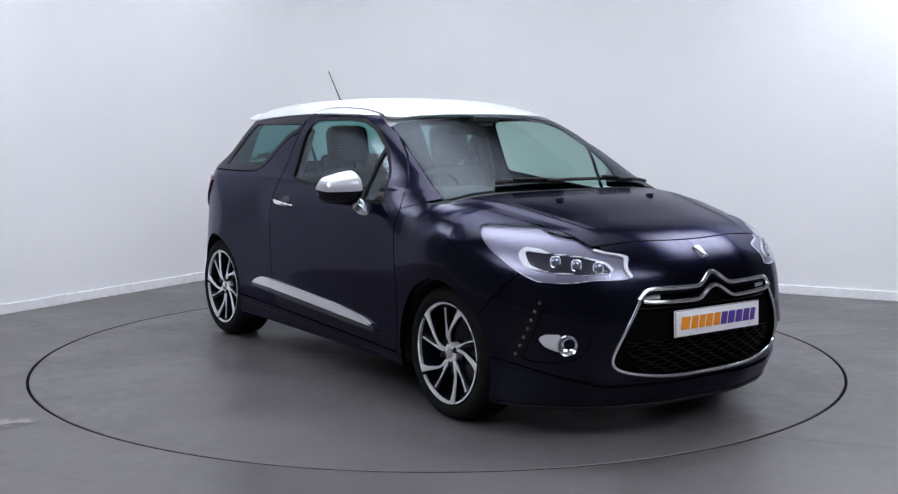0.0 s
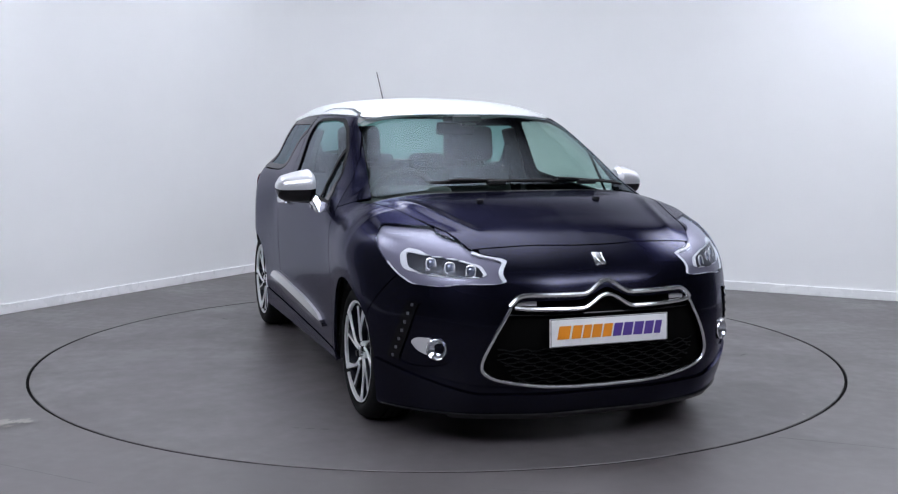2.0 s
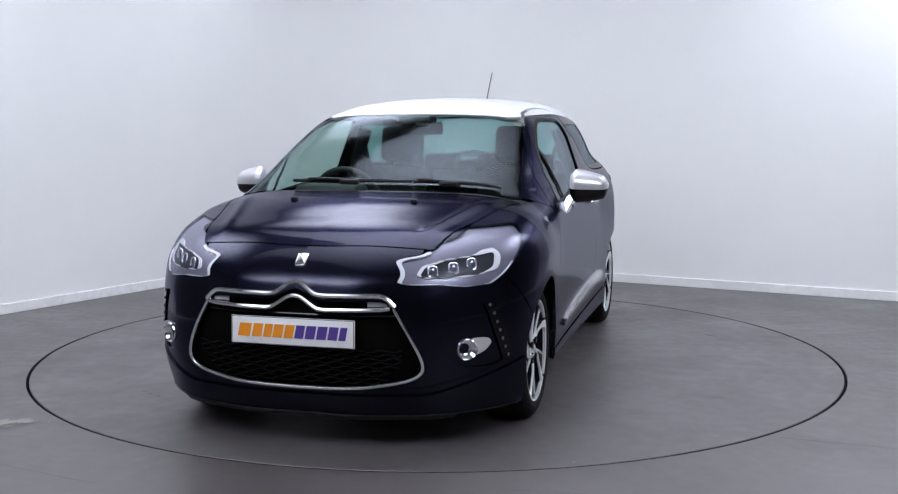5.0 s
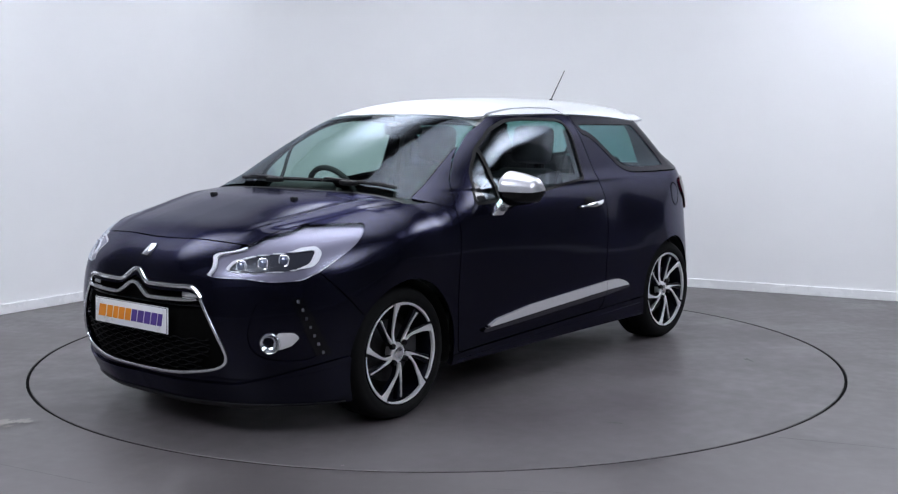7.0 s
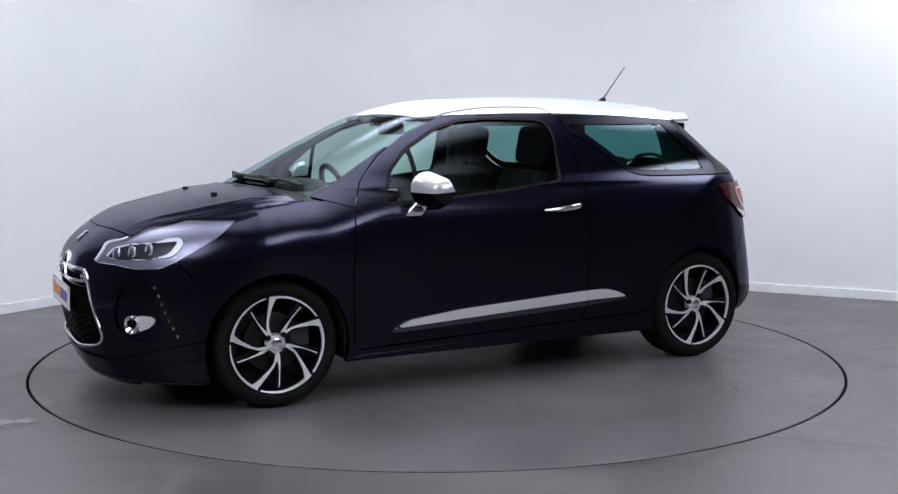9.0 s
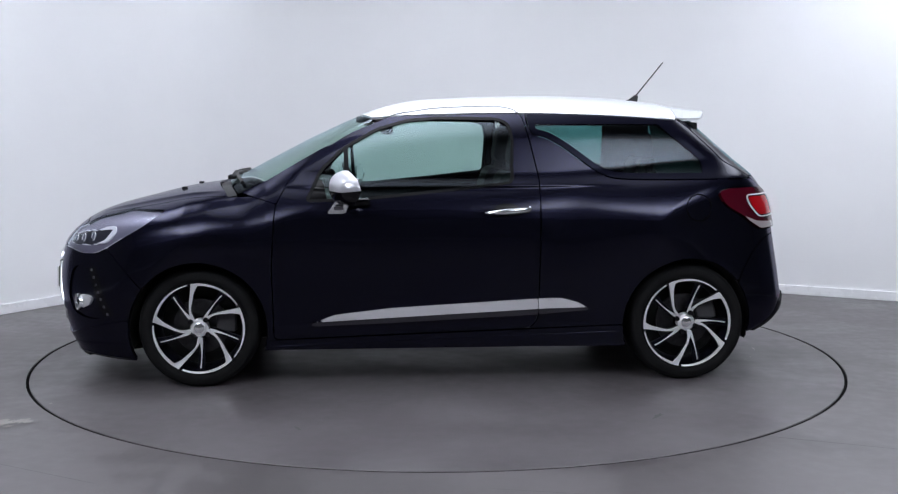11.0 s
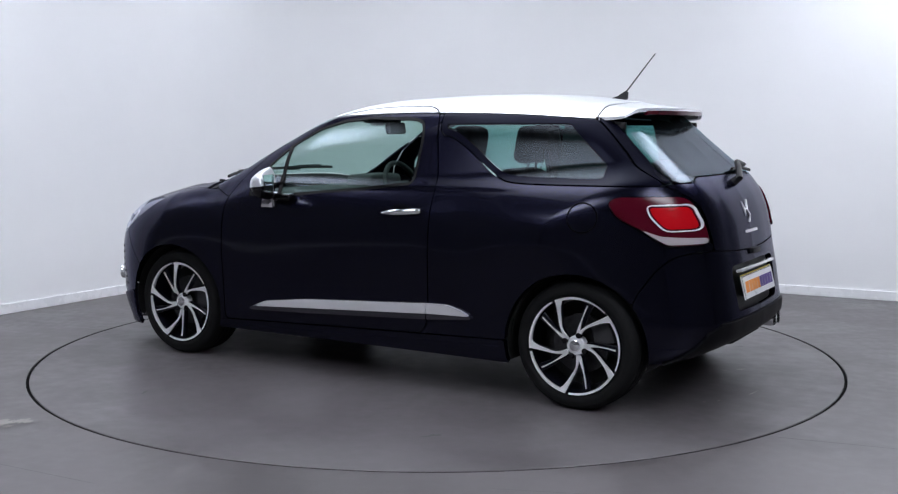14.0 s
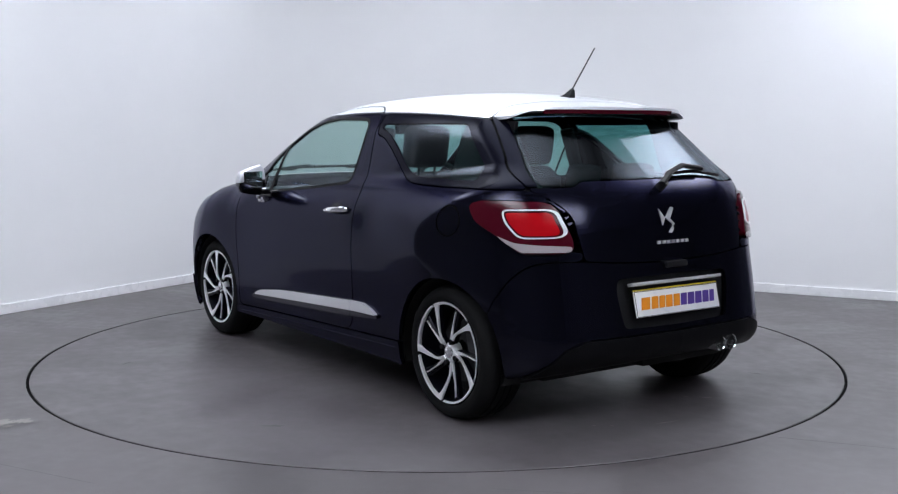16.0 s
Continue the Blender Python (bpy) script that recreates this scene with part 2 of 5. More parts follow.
# the white walls end out of view; unseen dark ones are added for reflections
WHITE = 6.4
MID_L, MID_R = CORNER + DIR_L * 4.6, CORNER + DIR_R * WHITE
wall_between("wall_west", MID_L, CORNER, "plain white painted studio wall")
wall_between("wall_north", CORNER, MID_R, "plain white painted studio wall")
wall_between("wall_west_dark", FAR_L, MID_L, "unseen dark wall added behind the camera to keep reflections dark", "wall_dark")
wall_between("wall_north_dark", MID_R, FAR_R, "unseen dark wall added behind the camera to keep reflections dark", "wall_dark")
wall_between("wall_east", FAR_R, FAR, "unseen dark wall added behind the camera to keep reflections dark", "wall_dark")
wall_between("wall_south", FAR, FAR_L, "unseen dark wall added behind the camera to keep reflections dark", "wall_dark")

# the corner is coved
bm = bmesh.new()
R_COVE = 0.9
inner = CORNER + DIR_L * R_COVE + DIR_R * R_COVE
ring = []
for k in range(17):
    a = k / 16
    p0, p2 = CORNER + DIR_L * R_COVE, CORNER + DIR_R * R_COVE
    ring.append(p0 * (1 - a) ** 2 + CORNER * 2 * a * (1 - a) + p2 * a * a)
lo = [bm.verts.new((p.x, p.y, -0.02)) for p in ring]
hi = [bm.verts.new((p.x, p.y, CEILING)) for p in ring]
for k in range(16):
    bm.faces.new([lo[k], lo[k + 1], hi[k + 1], hi[k]])
tagged(part("wall_cove", bm, M["wall"], angle=60), "curved white corner where the walls meet", "wall", kind="structure")

bm = bmesh.new()
vs = [bm.verts.new((p.x, p.y, CEILING)) for p in (CORNER, FAR_R, FAR, FAR_L)]
bm.faces.new(vs)
bmesh.ops.solidify(bm, geom=bm.faces[:], thickness=0.1)
tagged(part("ceiling", bm, M["wall_dark"], smooth=False), "plain dark ceiling, added out of view", "ceiling", kind="structure")

# floor with a round pit in which the turntable runs
bm = bmesh.new()
N = 128
inner_ring = [bm.verts.new((TABLE_R * math.cos(2 * math.pi * k / N), TABLE_R * math.sin(2 * math.pi * k / N), 0)) for k in range(N)]
low_ring = [bm.verts.new((v.co.x, v.co.y, -0.06)) for v in inner_ring]
outer_ring = [bm.verts.new((16 * math.cos(2 * math.pi * k / N), 16 * math.sin(2 * math.pi * k / N), 0)) for k in range(N)]
for k in range(N):
    j = (k + 1) % N
    bm.faces.new([inner_ring[k], outer_ring[k], outer_ring[j], inner_ring[j]])
    bm.faces.new([low_ring[k], inner_ring[k], inner_ring[j], low_ring[j]])
tagged(part("floor", bm, M["floor"], smooth=False), "smooth grey painted concrete studio floor", "floor", kind="structure")

bm = bmesh.new()
lathe(bm, [(0.0, -0.05), (TABLE_R - 0.016, -0.05), (TABLE_R - 0.016, -0.003), (TABLE_R - 0.019, 0.0), (0.0, 0.0)], N, pose(0, 0, 0, 90, 0, 0))
turntable = new("turntable")
# pit lining coloured black in place of the shade down the gap
pit = bmesh.new()
lathe(pit, [(0.0, -0.07), (TABLE_R - 0.001, -0.07), (TABLE_R - 0.001, -0.004)], N, pose(0, 0, 0, 90, 0, 0))
tagged(part("turntable_pit", pit, M["gap"], smooth=False), "narrow gap round the turntable, its shade painted black", "pit", kind="structure")
tagged(turntable, "round grey painted turntable set flush in the floor", "turntable")
bmesh.ops.remove_doubles(bm, verts=bm.verts, dist=1e-5)
part("deck", bm, M["deck"], turntable, angle=20)
# added black ring: the gap's shade put into colour, even all the way round
bm = bmesh.new()
lathe(bm, [(TABLE_R - 0.0158, -0.03), (TABLE_R - 0.0158, -0.0035), (TABLE_R - 0.013, -0.0015), (TABLE_R - 0.004, -0.0015), (TABLE_R - 0.0015, -0.0035), (TABLE_R - 0.0015, -0.03)], N, pose(0, 0, 0, 90, 0, 0))
part("edge_seal", bm, M["gap"], turntable, "thin black ring round the turntable, the gap's shade put into its colour")

# dark lines where floor slabs meet, a dried spill and scuffs
def floor_mark(name, pts, width, mat, label, parent=None, z=0.002, kind="structure"):
    bm = bmesh.new()
    rows = []
    for i, (x, y) in enumerate(pts):
        a, b = Vector(pts[max(i - 1, 0)]), Vector(pts[min(i + 1, len(pts) - 1)])
        d = (b - a).normalized()
        w = width * (0.6 + 0.8 * noise.noise((x * 9, y * 9, 1.7)) ** 2) * (0.3 if i in (0, len(pts) - 1) else 1)
        rows.append([bm.verts.new((x - d.y * w / 2, y + d.x * w / 2, z)), bm.verts.new((x + d.y * w / 2, y - d.x * w / 2, z))])
    for A, B in zip(rows, rows[1:]):
        bm.faces.new([A[0], A[1], B[1], B[0]])
    ob = part(name, bm, mat, parent, smooth=False)
    return ob if parent else tagged(ob, label, "floor mark", kind=kind)


def straight(a, b, n=24):
    return [(a[0] + (b[0] - a[0]) * i / n, a[1] + (b[1] - a[1]) * i / n) for i in range(n + 1)]


def blob(name, x, y, r, mat, label, seed, flat=0.5, turn=0.0, parent=None, z=0.0025):
    """A dried, ragged patch."""
    bm = bmesh.new()
    c = bm.verts.new((x, y, z))
    ring = []
    for k in range(36):
        a = 2 * math.pi * k / 36
        q = r * (0.65 + 0.55 * noise.noise((2.2 * math.cos(a) + seed, 2.2 * math.sin(a), seed)) + 0.25 * noise.noise((7 * math.cos(a), 7 * math.sin(a) + seed, 3)))
        u, v = q * math.cos(a), flat * q * math.sin(a)
        ring.append(bm.verts.new((x + u * math.cos(turn) - v * math.sin(turn), y + u * math.sin(turn) + v * math.cos(turn), z)))
    for k in range(36):
        bm.faces.new([c, ring[k], ring[(k + 1) % 36]])
    ob = part(name, bm, mat, parent, smooth=False)
    return ob if parent else tagged(ob, label, "floor stain", kind="structure")


floor_mark("floor_joint", straight((1.38, -1.768), (2.58, -2.241)), 0.008, M["scuff"], "thin dark joint in the painted floor")
floor_mark("floor_joint", straight((-4.604, -1.1), (-2.28, 0.019)), 0.006, M["scuff"], "thin dark joint in the painted floor")
floor_mark("floor_joint", straight((-2.283, 0.701), (-2.163, 0.786), 8), 0.008, M["scuff"], "thin dark joint in the painted floor")
floor_mark("floor_joint", straight((-1.945, -1.986), (-1.245, -2.357)), 0.005, M["scuff"], "thin dark joint in the painted floor")
floor_mark("floor_joint", straight((0.193, -2.422), (1.283, -2.619)), 0.005, M["scuff"], "thin dark joint in the painted floor")
for k, (x, y, r, f) in enumerate([(-1.915, -1.535, 0.075, 1.1), (-1.835, -1.510, 0.045, 1.2), (-1.800, -1.525, 0.025, 1.0), (-1.865, -1.60, 0.030, 0.8)]):
    blob("dried_spill", x, y, r, M["stain"], "pale dried spill on the grey floor", 3.1 + k, f, 0.2 * k, z=0.0022 + 0.0006 * k)
for k, (x, y, r, f, tn) in enumerate([(1.885, 1.095, 0.012, 0.8, 0.0), (-1.847, 0.07, 0.085, 0.07, 1.4), (-1.75, 0.30, 0.012, 0.6, 0.3), (-1.65, -0.417, 0.05, 0.3, 0.8), (-1.58, -0.35, 0.02, 0.5, 0.1), (-1.70, 0.36, 0.010, 0.8, 0.5)]):
    blob("paint_fleck", x, y, r, M["stain"], "", 7.3 + k, f, tn, turntable)
for k, (x, y, r, f, tn) in enumerate([(1.37, -1.058, 0.03, 0.35, 1.2), (1.40, -1.00, 0.03, 0.3, 1.2), (1.34, -1.11, 0.025, 0.3, 1.2), (-1.466, -1.024, 0.05, 0.25, 0.4), (-0.9, 1.5, 0.06, 0.3, 0.9), (0.7, 1.6, 0.05, 0.2, 2.0)]):
    blob("tyre_scuff", x, y, r, M["scuff"], "", 17.3 + k, f, tn, turntable)
for k, (x, y, half, strength) in enumerate(LAMPS):
    fixture = new("ceiling_light")
    fixture.matrix_basis = pose(x, y, CEILING - 0.10 - 0.05 * k, 0, 0, 30)
    bm = bmesh.new()
    box(bm, (-half, -half, -0.012), (half, half, 0.0))
    part("diffuser", bm, light_cloth(half, strength), fixture, smooth=False)
    bm = bmesh.new()
    for s in (-1, 1):
        box(bm, (-half - 0.04, s * (half + 0.02) - 0.02, -0.03), (half + 0.04, s * (half + 0.02) + 0.02, 0.03))
        box(bm, (s * (half + 0.02) - 0.02, -half, -0.03), (s * (half + 0.02) + 0.02, half, 0.03))
    part("frame", bm, M["wall_dark"], fixture, smooth=False)
    for u in (-0.9, 0.9):
        for v in (-0.9, 0.9):
            bm = bmesh.new()
            rod(bm, (u * half, v * half, 0.0), (u * half, v * half, 0.10 + 0.05 * k), 0.006, seg=6)
            part("hanger", bm, M["wall_dark"], fixture)
    tagged(fixture, "square white cloth ceiling light, switched on", "ceiling light", "ceiling lights")


# ---------- the car's form ----------
# car space: x ahead from the middle between the axles, y to its left, z up from the ground
def soft_curve(keys):
    """A smooth curve through a few (position, value) keys."""
    xs, ys = np.array([k[0] for k in keys], float), np.array([k[1] for k in keys], float)
    d = np.diff(ys) / np.diff(xs)
    t = np.empty_like(ys)
    t[0], t[-1] = d[0], d[-1]
    for i in range(1, len(ys) - 1):
        h0, h1 = xs[i] - xs[i - 1], xs[i + 1] - xs[i]
        t[i] = (d[i - 1] * h1 + d[i] * h0) / (h0 + h1)

    def f(x):
        x = np.asarray(x, float)
        i = np.clip(np.searchsorted(xs, x) - 1, 0, len(xs) - 2)
        h = xs[i + 1] - xs[i]
        u = (np.clip(x, xs[0], xs[-1]) - xs[i]) / h
        v = ys[i] * (2 * u ** 3 - 3 * u ** 2 + 1) + ys[i + 1] * (3 * u ** 2 - 2 * u ** 3) + h * (t[i] * (u ** 3 - 2 * u ** 2 + u) + t[i + 1] * (u ** 3 - u ** 2))
        return v + np.where(x < xs[0], (x - xs[0]) * t[0], 0) + np.where(x > xs[-1], (x - xs[-1]) * t[-1], 0)
    return f


def smax(a, b, r):
    h = np.maximum(r - np.abs(a - b), 0) / r
    return np.maximum(a, b) + h * h * r * 0.25


def smin(a, b, r):
    return -smax(-a, -b, r)


TOP = soft_curve([(-1.6, 1.345), (-1.3, 1.392), (-1.08, 1.406), (-0.76, 1.421), (-0.44, 1.421), (-0.12, 1.409), (0.2, 1.385), (0.40, 1.359), (0.47, 1.340), (0.67, 1.254), (0.87, 1.153), (1.05, 1.058), (1.17, 1.002), (1.24, 0.988), (1.37, 0.969), (1.6, 0.914), (1.80, 0.858), (1.95, 0.790), (2.1, 0.69)])
CROWN = soft_curve([(0, 0), (0.3, 0.006), (0.45, 0.018), (0.6, 0.042), (0.74, 0.085), (0.86, 0.16)])
SHED = soft_curve([(-2, 0.5), (0.0, 0.45), (0.4, 0.6), (0.85, 0.35), (1.1, 0.30), (1.45, 0.75), (2.0, 0.9)])
NOSE = soft_curve([(0.05, 1.90), (0.16, 1.97), (0.25, 2.015), (0.35, 2.045), (0.45, 2.056), (0.55, 2.052), (0.65, 2.032), (0.70, 2.012), (0.76, 1.966), (0.83, 1.892), (0.9, 1.80)])
NOSE_PLAN = soft_curve([(0, 0), (0.27, 0.012), (0.39, 0.045), (0.5, 0.085), (0.6, 0.15), (0.70, 0.25), (0.74, 0.30), (0.785, 0.37), (0.84, 0.49), (0.9, 0.70)])
TAIL = soft_curve([(0.1, -1.74), (0.2, -1.80), (0.29, -1.842), (0.345, -1.862), (0.40, -1.866), (0.46, -1.857), (0.576, -1.838), (0.70, -1.815), (0.8, -1.798), (0.9, -1.772), (0.98, -1.735), (1.05, -1.68), (1.126, -1.592), (1.248, -1.455), (1.35, -1.345), (1.45, -1.23)])
TAIL_PLAN = soft_curve([(0, 0), (0.3, 0.010), (0.48, 0.032), (0.6, 0.078), (0.68, 0.142), (0.74, 0.235), (0.80, 0.38), (0.86, 0.62), (0.9, 0.85)])
WIDE = soft_curve([(-1.9, 0.845), (-1.25, 0.858), (-0.8, 0.846), (-0.3, 0.842), (0.3, 0.842), (0.8, 0.848), (1.25, 0.870), (1.9, 0.865)])
FLANK = soft_curve([(0.05, -0.06), (0.17, -0.024), (0.25, -0.014), (0.33, -0.010), (0.45, -0.008), (0.62, 0.0), (0.78, 0.0), (0.85, -0.006), (0.9, -0.019), (0.95, -0.042), (1.0, -0.075), (1.1, -0.20), (1.4, -0.7)])
GREEN = soft_curve([(-1.7, 0.675), (-1.2, 0.716), (-0.5, 0.760), (0.2, 0.768), (0.8, 0.758), (1.1, 0.735), (1.5, 0.70)])
BELLY = soft_curve([(-2.0, 0.335), (-1.83, 0.305), (-1.7, 0.262), (-1.5, 0.215), (-0.9, 0.165), (0.9, 0.158), (1.5, 0.140), (1.8, 0.115), (2.1, 0.14)])


RISE = soft_curve([(-1.6, 0.0), (-1.45, 0.0), (-1.22, 0.022), (-1.08, 0.033), (-0.76, 0.041), (-0.4, 0.044), (-0.1, 0.046), (0.2, 0.044), (0.37, 0.018), (0.47, 0.005), (0.7, 0.0), (1.0, 0.0), (2.2, 0.0)])


def body(p):
    """Below nought inside the car's outer skin."""
    x, y, z = p[..., 0], np.abs(p[..., 1]), p[..., 2]
    lean = 0.25 * y * y * np.clip((x + 0.4) / 0.8, 0, 1) * np.clip((1.75 - x) / 0.5, 0, 1)
    hood = np.clip((x - 0.9) / 0.4, 0, 1)
    top = z - (TOP(x + lean) + RISE(x) * np.clip(1 - (y / 0.6) ** 2, -0.2, 1) - CROWN(y) * SHED(x) - np.maximum(y - 0.4, 0) ** 2 * 0.45 * (1 - hood))
    ridge = np.exp(-((y - (0.625 - 0.27 * (x - 1.082))) / 0.028) ** 2) * np.clip((x - 1.1) / 0.15, 0, 1) * np.clip((1.84 - x) / 0.2, 0, 1)
    top = top - 0.008 * ridge
    low = WIDE(x) + FLANK(z)
    low = low + 0.014 * np.exp(-((x + 1.15) / 0.32) ** 2 - ((z - 0.78) / 0.14) ** 2) - 0.009 * np.exp(-((x + 0.62) / 0.16) ** 2 - ((z - 0.86) / 0.11) ** 2)
    low = low + 0.010 * np.exp(-((x - 1.2) / 0.30) ** 2 - ((z - 0.72) / 0.12) ** 2)
    high = GREEN(x) - 0.357 * np.maximum(z - 1.0, 0) - 1.1 * np.maximum(1.0 - z, 0) - 0.10 * np.maximum(z - 1.2, 0) ** 2
    side = y - smax(low, np.where(x < 1.3, high, high - (x - 1.3)), 0.05)
    front = (x - (NOSE(z) - NOSE_PLAN(y))) * 0.9
    rear = ((TAIL(z) + TAIL_PLAN(y) * (1 + 1.0 * np.clip((z - 1.05) / 0.3, 0, 1.2))) - x) * 0.85
    f = smax(top * 0.9, side, 0.12)
    f = smax(f, front, 0.06)
    f = smax(f, rear, 0.07)
    return smax(f, BELLY(x) - z, 0.05)


def body_normal(p):
    g = np.zeros_like(p)
    for i in range(3):
        d = np.zeros(3)
        d[i] = 0.002
        g[..., i] = body(p + d) - body(p - d)
    return g / np.maximum(np.linalg.norm(g, axis=-1, keepdims=True), 1e-9)


def chart_ray(kind, a, b):
    z0 = np.zeros_like(a)
    if kind == "side":
        return np.stack([a, z0, b], -1), np.stack([z0, z0 + 1.0, z0], -1)
    if kind == "top":
        return np.stack([a, b, z0 + 0.45], -1), np.stack([z0, z0, z0 + 1.2], -1)
    if kind == "front":
        return np.stack([z0 + 1.0, z0, b], -1), np.stack([1.3 * np.cos(a), 1.3 * np.sin(a), z0], -1)
    if kind == "roll":
        return np.stack([a, z0, z0 + 0.55], -1), np.stack([z0, 1.1 * np.cos(b), 1.1 * np.sin(b)], -1)
    if kind == "ahead":
        return np.stack([z0 + 0.9, a, b], -1), np.stack([z0 + 1.4, z0, z0], -1)
    if kind == "behind":
        return np.stack([z0 - 0.9, a, b], -1), np.stack([z0 - 1.3, z0, z0], -1)
    return np.stack([z0 - 1.0, z0, b], -1), np.stack([-1.2 * np.cos(a), 1.2 * np.sin(a), z0], -1)


def cast(kind, a, b):
    """The place on the skin at the two coordinates of a chart: side (x, z), top (x, y), front and rear (angle, z),
    ahead and behind (y, z), roll (x, angle about the car's length)."""
    o, d = chart_ray(kind, np.asarray(a, float), np.asarray(b, float))
    lo, hi = np.zeros(o.shape[:-1]), np.ones(o.shape[:-1])
    for _ in range(30):
        mid = (lo + hi) / 2
        out = body(o + d * mid[..., None]) > 0
        hi = np.where(out, mid, hi)
        lo = np.where(out, lo, mid)
    return o + d * ((lo + hi) / 2)[..., None]


def rounded(poly, r):
    """Corner points to an outline whose corners are rounded by up to r."""
    P = [np.array(p, float) for p in poly]
    out = []
    for i, p in enumerate(P):
        a, b = P[i - 1], P[(i + 1) % len(P)]
        la, lb = np.linalg.norm(a - p), np.linalg.norm(b - p)
        q0, q1 = p + (a - p) * min(r / la, 0.5), p + (b - p) * min(r / lb, 0.5)
        for k in range(6):
            u = k / 5
            out.append(q0 * (1 - u) ** 2 + p * 2 * u * (1 - u) + q1 * u * u)
    return np.array(out)


def inside(poly, u, v):
    """Signed distance to an outline, above nought inside."""
    P = np.asarray(poly)
    Q = np.roll(P, -1, 0)
    best = np.full(u.shape, 1e9)
    win = np.zeros(u.shape, bool)
    for (ax, ay), (bx, by) in zip(P, Q):
        ex, ey = bx - ax, by - ay
        L = ex * ex + ey * ey
        if L < 1e-12:
            continue
        t = np.clip(((u - ax) * ex + (v - ay) * ey) / L, 0, 1)
        best = np.minimum(best, (u - ax - t * ex) ** 2 + (v - ay - t * ey) ** 2)
        if ay != by:
            win ^= ((ay > v) != (by > v)) & (u < (bx - ax) * (v - ay) / (by - ay) + ax)
    d = np.sqrt(best)
    return np.where(win, d, -d)


def outline(poly, plane="xz", r=0.04, grow=0.0):
    """A region of the skin by its outline in side view (xz), from above (xy), or from ahead or behind (yz)."""
    P = rounded(poly, r)
    i, j = "xyz".index(plane[0]), "xyz".index(plane[1])
    return lambda p: inside(P, np.abs(p[..., i]) if plane[0] == "y" else p[..., i], np.abs(p[..., j]) if plane[1] == "y" else p[..., j]) + grow


def skin(name, mat, kind, ra, rb, step, regions, parent, side=1, lift=0.0, depth=0.014, gap=0.0032, label="", flat_rim=True):
    """A panel: the part of the skin where all regions are above the gap, cut out cleanly, with a turned-in edge."""
    na, nb = max(2, int((ra[1] - ra[0]) / step) + 1), max(2, int((rb[1] - rb[0]) / step) + 1)
    A, B = np.meshgrid(np.linspace(*ra, na), np.linspace(*rb, nb), indexing="ij")
    p = cast(kind, A, B)
    g = np.min([r(p) for r in regions], axis=0) - gap
    keep = g > 0
    verts, index, faces = [], {}, []

    def corner(i, j):
        k = (i, j)
        if k not in index:
            index[k] = len(verts)
            verts.append((A[i, j], B[i, j]))
        return index[k]

    def cut(i, j, k, l):
        key = (i, j, k, l) if (i, j) < (k, l) else (k, l, i, j)
        if key not in index:
            t = g[i, j] / (g[i, j] - g[k, l])
            index[key] = len(verts)
            verts.append((A[i, j] + (A[k, l] - A[i, j]) * t, B[i, j] + (B[k, l] - B[i, j]) * t))
        return index[key]
    cells = np.argwhere(keep[:-1, :-1] | keep[1:, :-1] | keep[:-1, 1:] | keep[1:, 1:])
    for i, j in cells:
        loop = [(i, j), (i + 1, j), (i + 1, j + 1), (i, j + 1)]
        f = []
        for c, n in zip(loop, loop[1:] + loop[:1]):
            if keep[c]:
                f.append(corner(*c))
            if keep[c] != keep[n]:
                f.append(cut(*c, *n))
        if len(f) >= 3:
            faces.append(f)
    if not faces:
        return mesh_object(name, [(0, 0, 0), (0.01, 0, 0), (0, 0.01, 0)], [(0, 1, 2)], mat, parent)
    uv = np.array(verts)
    pts = cast(kind, uv[:, 0], uv[:, 1])
    nor = body_normal(pts)
    pts = pts + nor * lift
    if np.dot(np.cross(pts[faces[0][1]] - pts[faces[0][0]], pts[faces[0][2]] - pts[faces[0][0]]), nor[faces[0][0]]) < 0:
        faces = [f[::-1] for f in faces]
    used = {}
    for f in faces:
        for a, b in zip(f, f[1:] + f[:1]):
            used[(a, b)] = used.get((a, b), 0) + 1
    P, Nn = list(pts), list(nor)
    if depth:
        rim = [(a, b) for (a, b) in used if (b, a) not in used]
        top_of, low_of = {}, {}
        for a, b in rim:
            e = pts[b] - pts[a]
            out = np.cross(e, nor[a])
            L = np.linalg.norm(out)
            if L < 1e-9:
                continue
            out = out / L
            for k in (a, b):
                if k not in top_of:
                    top_of[k] = len(P)
                    P.append(pts[k])
                    Nn.append(out)
                    low_of[k] = len(P)
                    P.append(pts[k] - nor[k] * depth)
                    Nn.append(out)
            faces.append([top_of[b], top_of[a], low_of[a], low_of[b]])
    P, Nn = np.array(P), np.array(Nn)
    if side < 0:
        P, Nn = P * [1, -1, 1], Nn * [1, -1, 1]
        faces = [f[::-1] for f in faces]
    return mesh_object(name, P, faces, mat, parent, label, Nn)


car = new("car")
tagged(car, "dark blue three-door hatchback with a white roof, parked on the turntable", "car")


# ---------- where the car's panels part ----------
def Y(p):
    return np.abs(p[..., 1])


def X(p):
    return p[..., 0]


def Z(p):
    return p[..., 2]


def flip(region):
    return lambda p: -region(p)


def shrink(region, d):
    return lambda p: region(p) - d


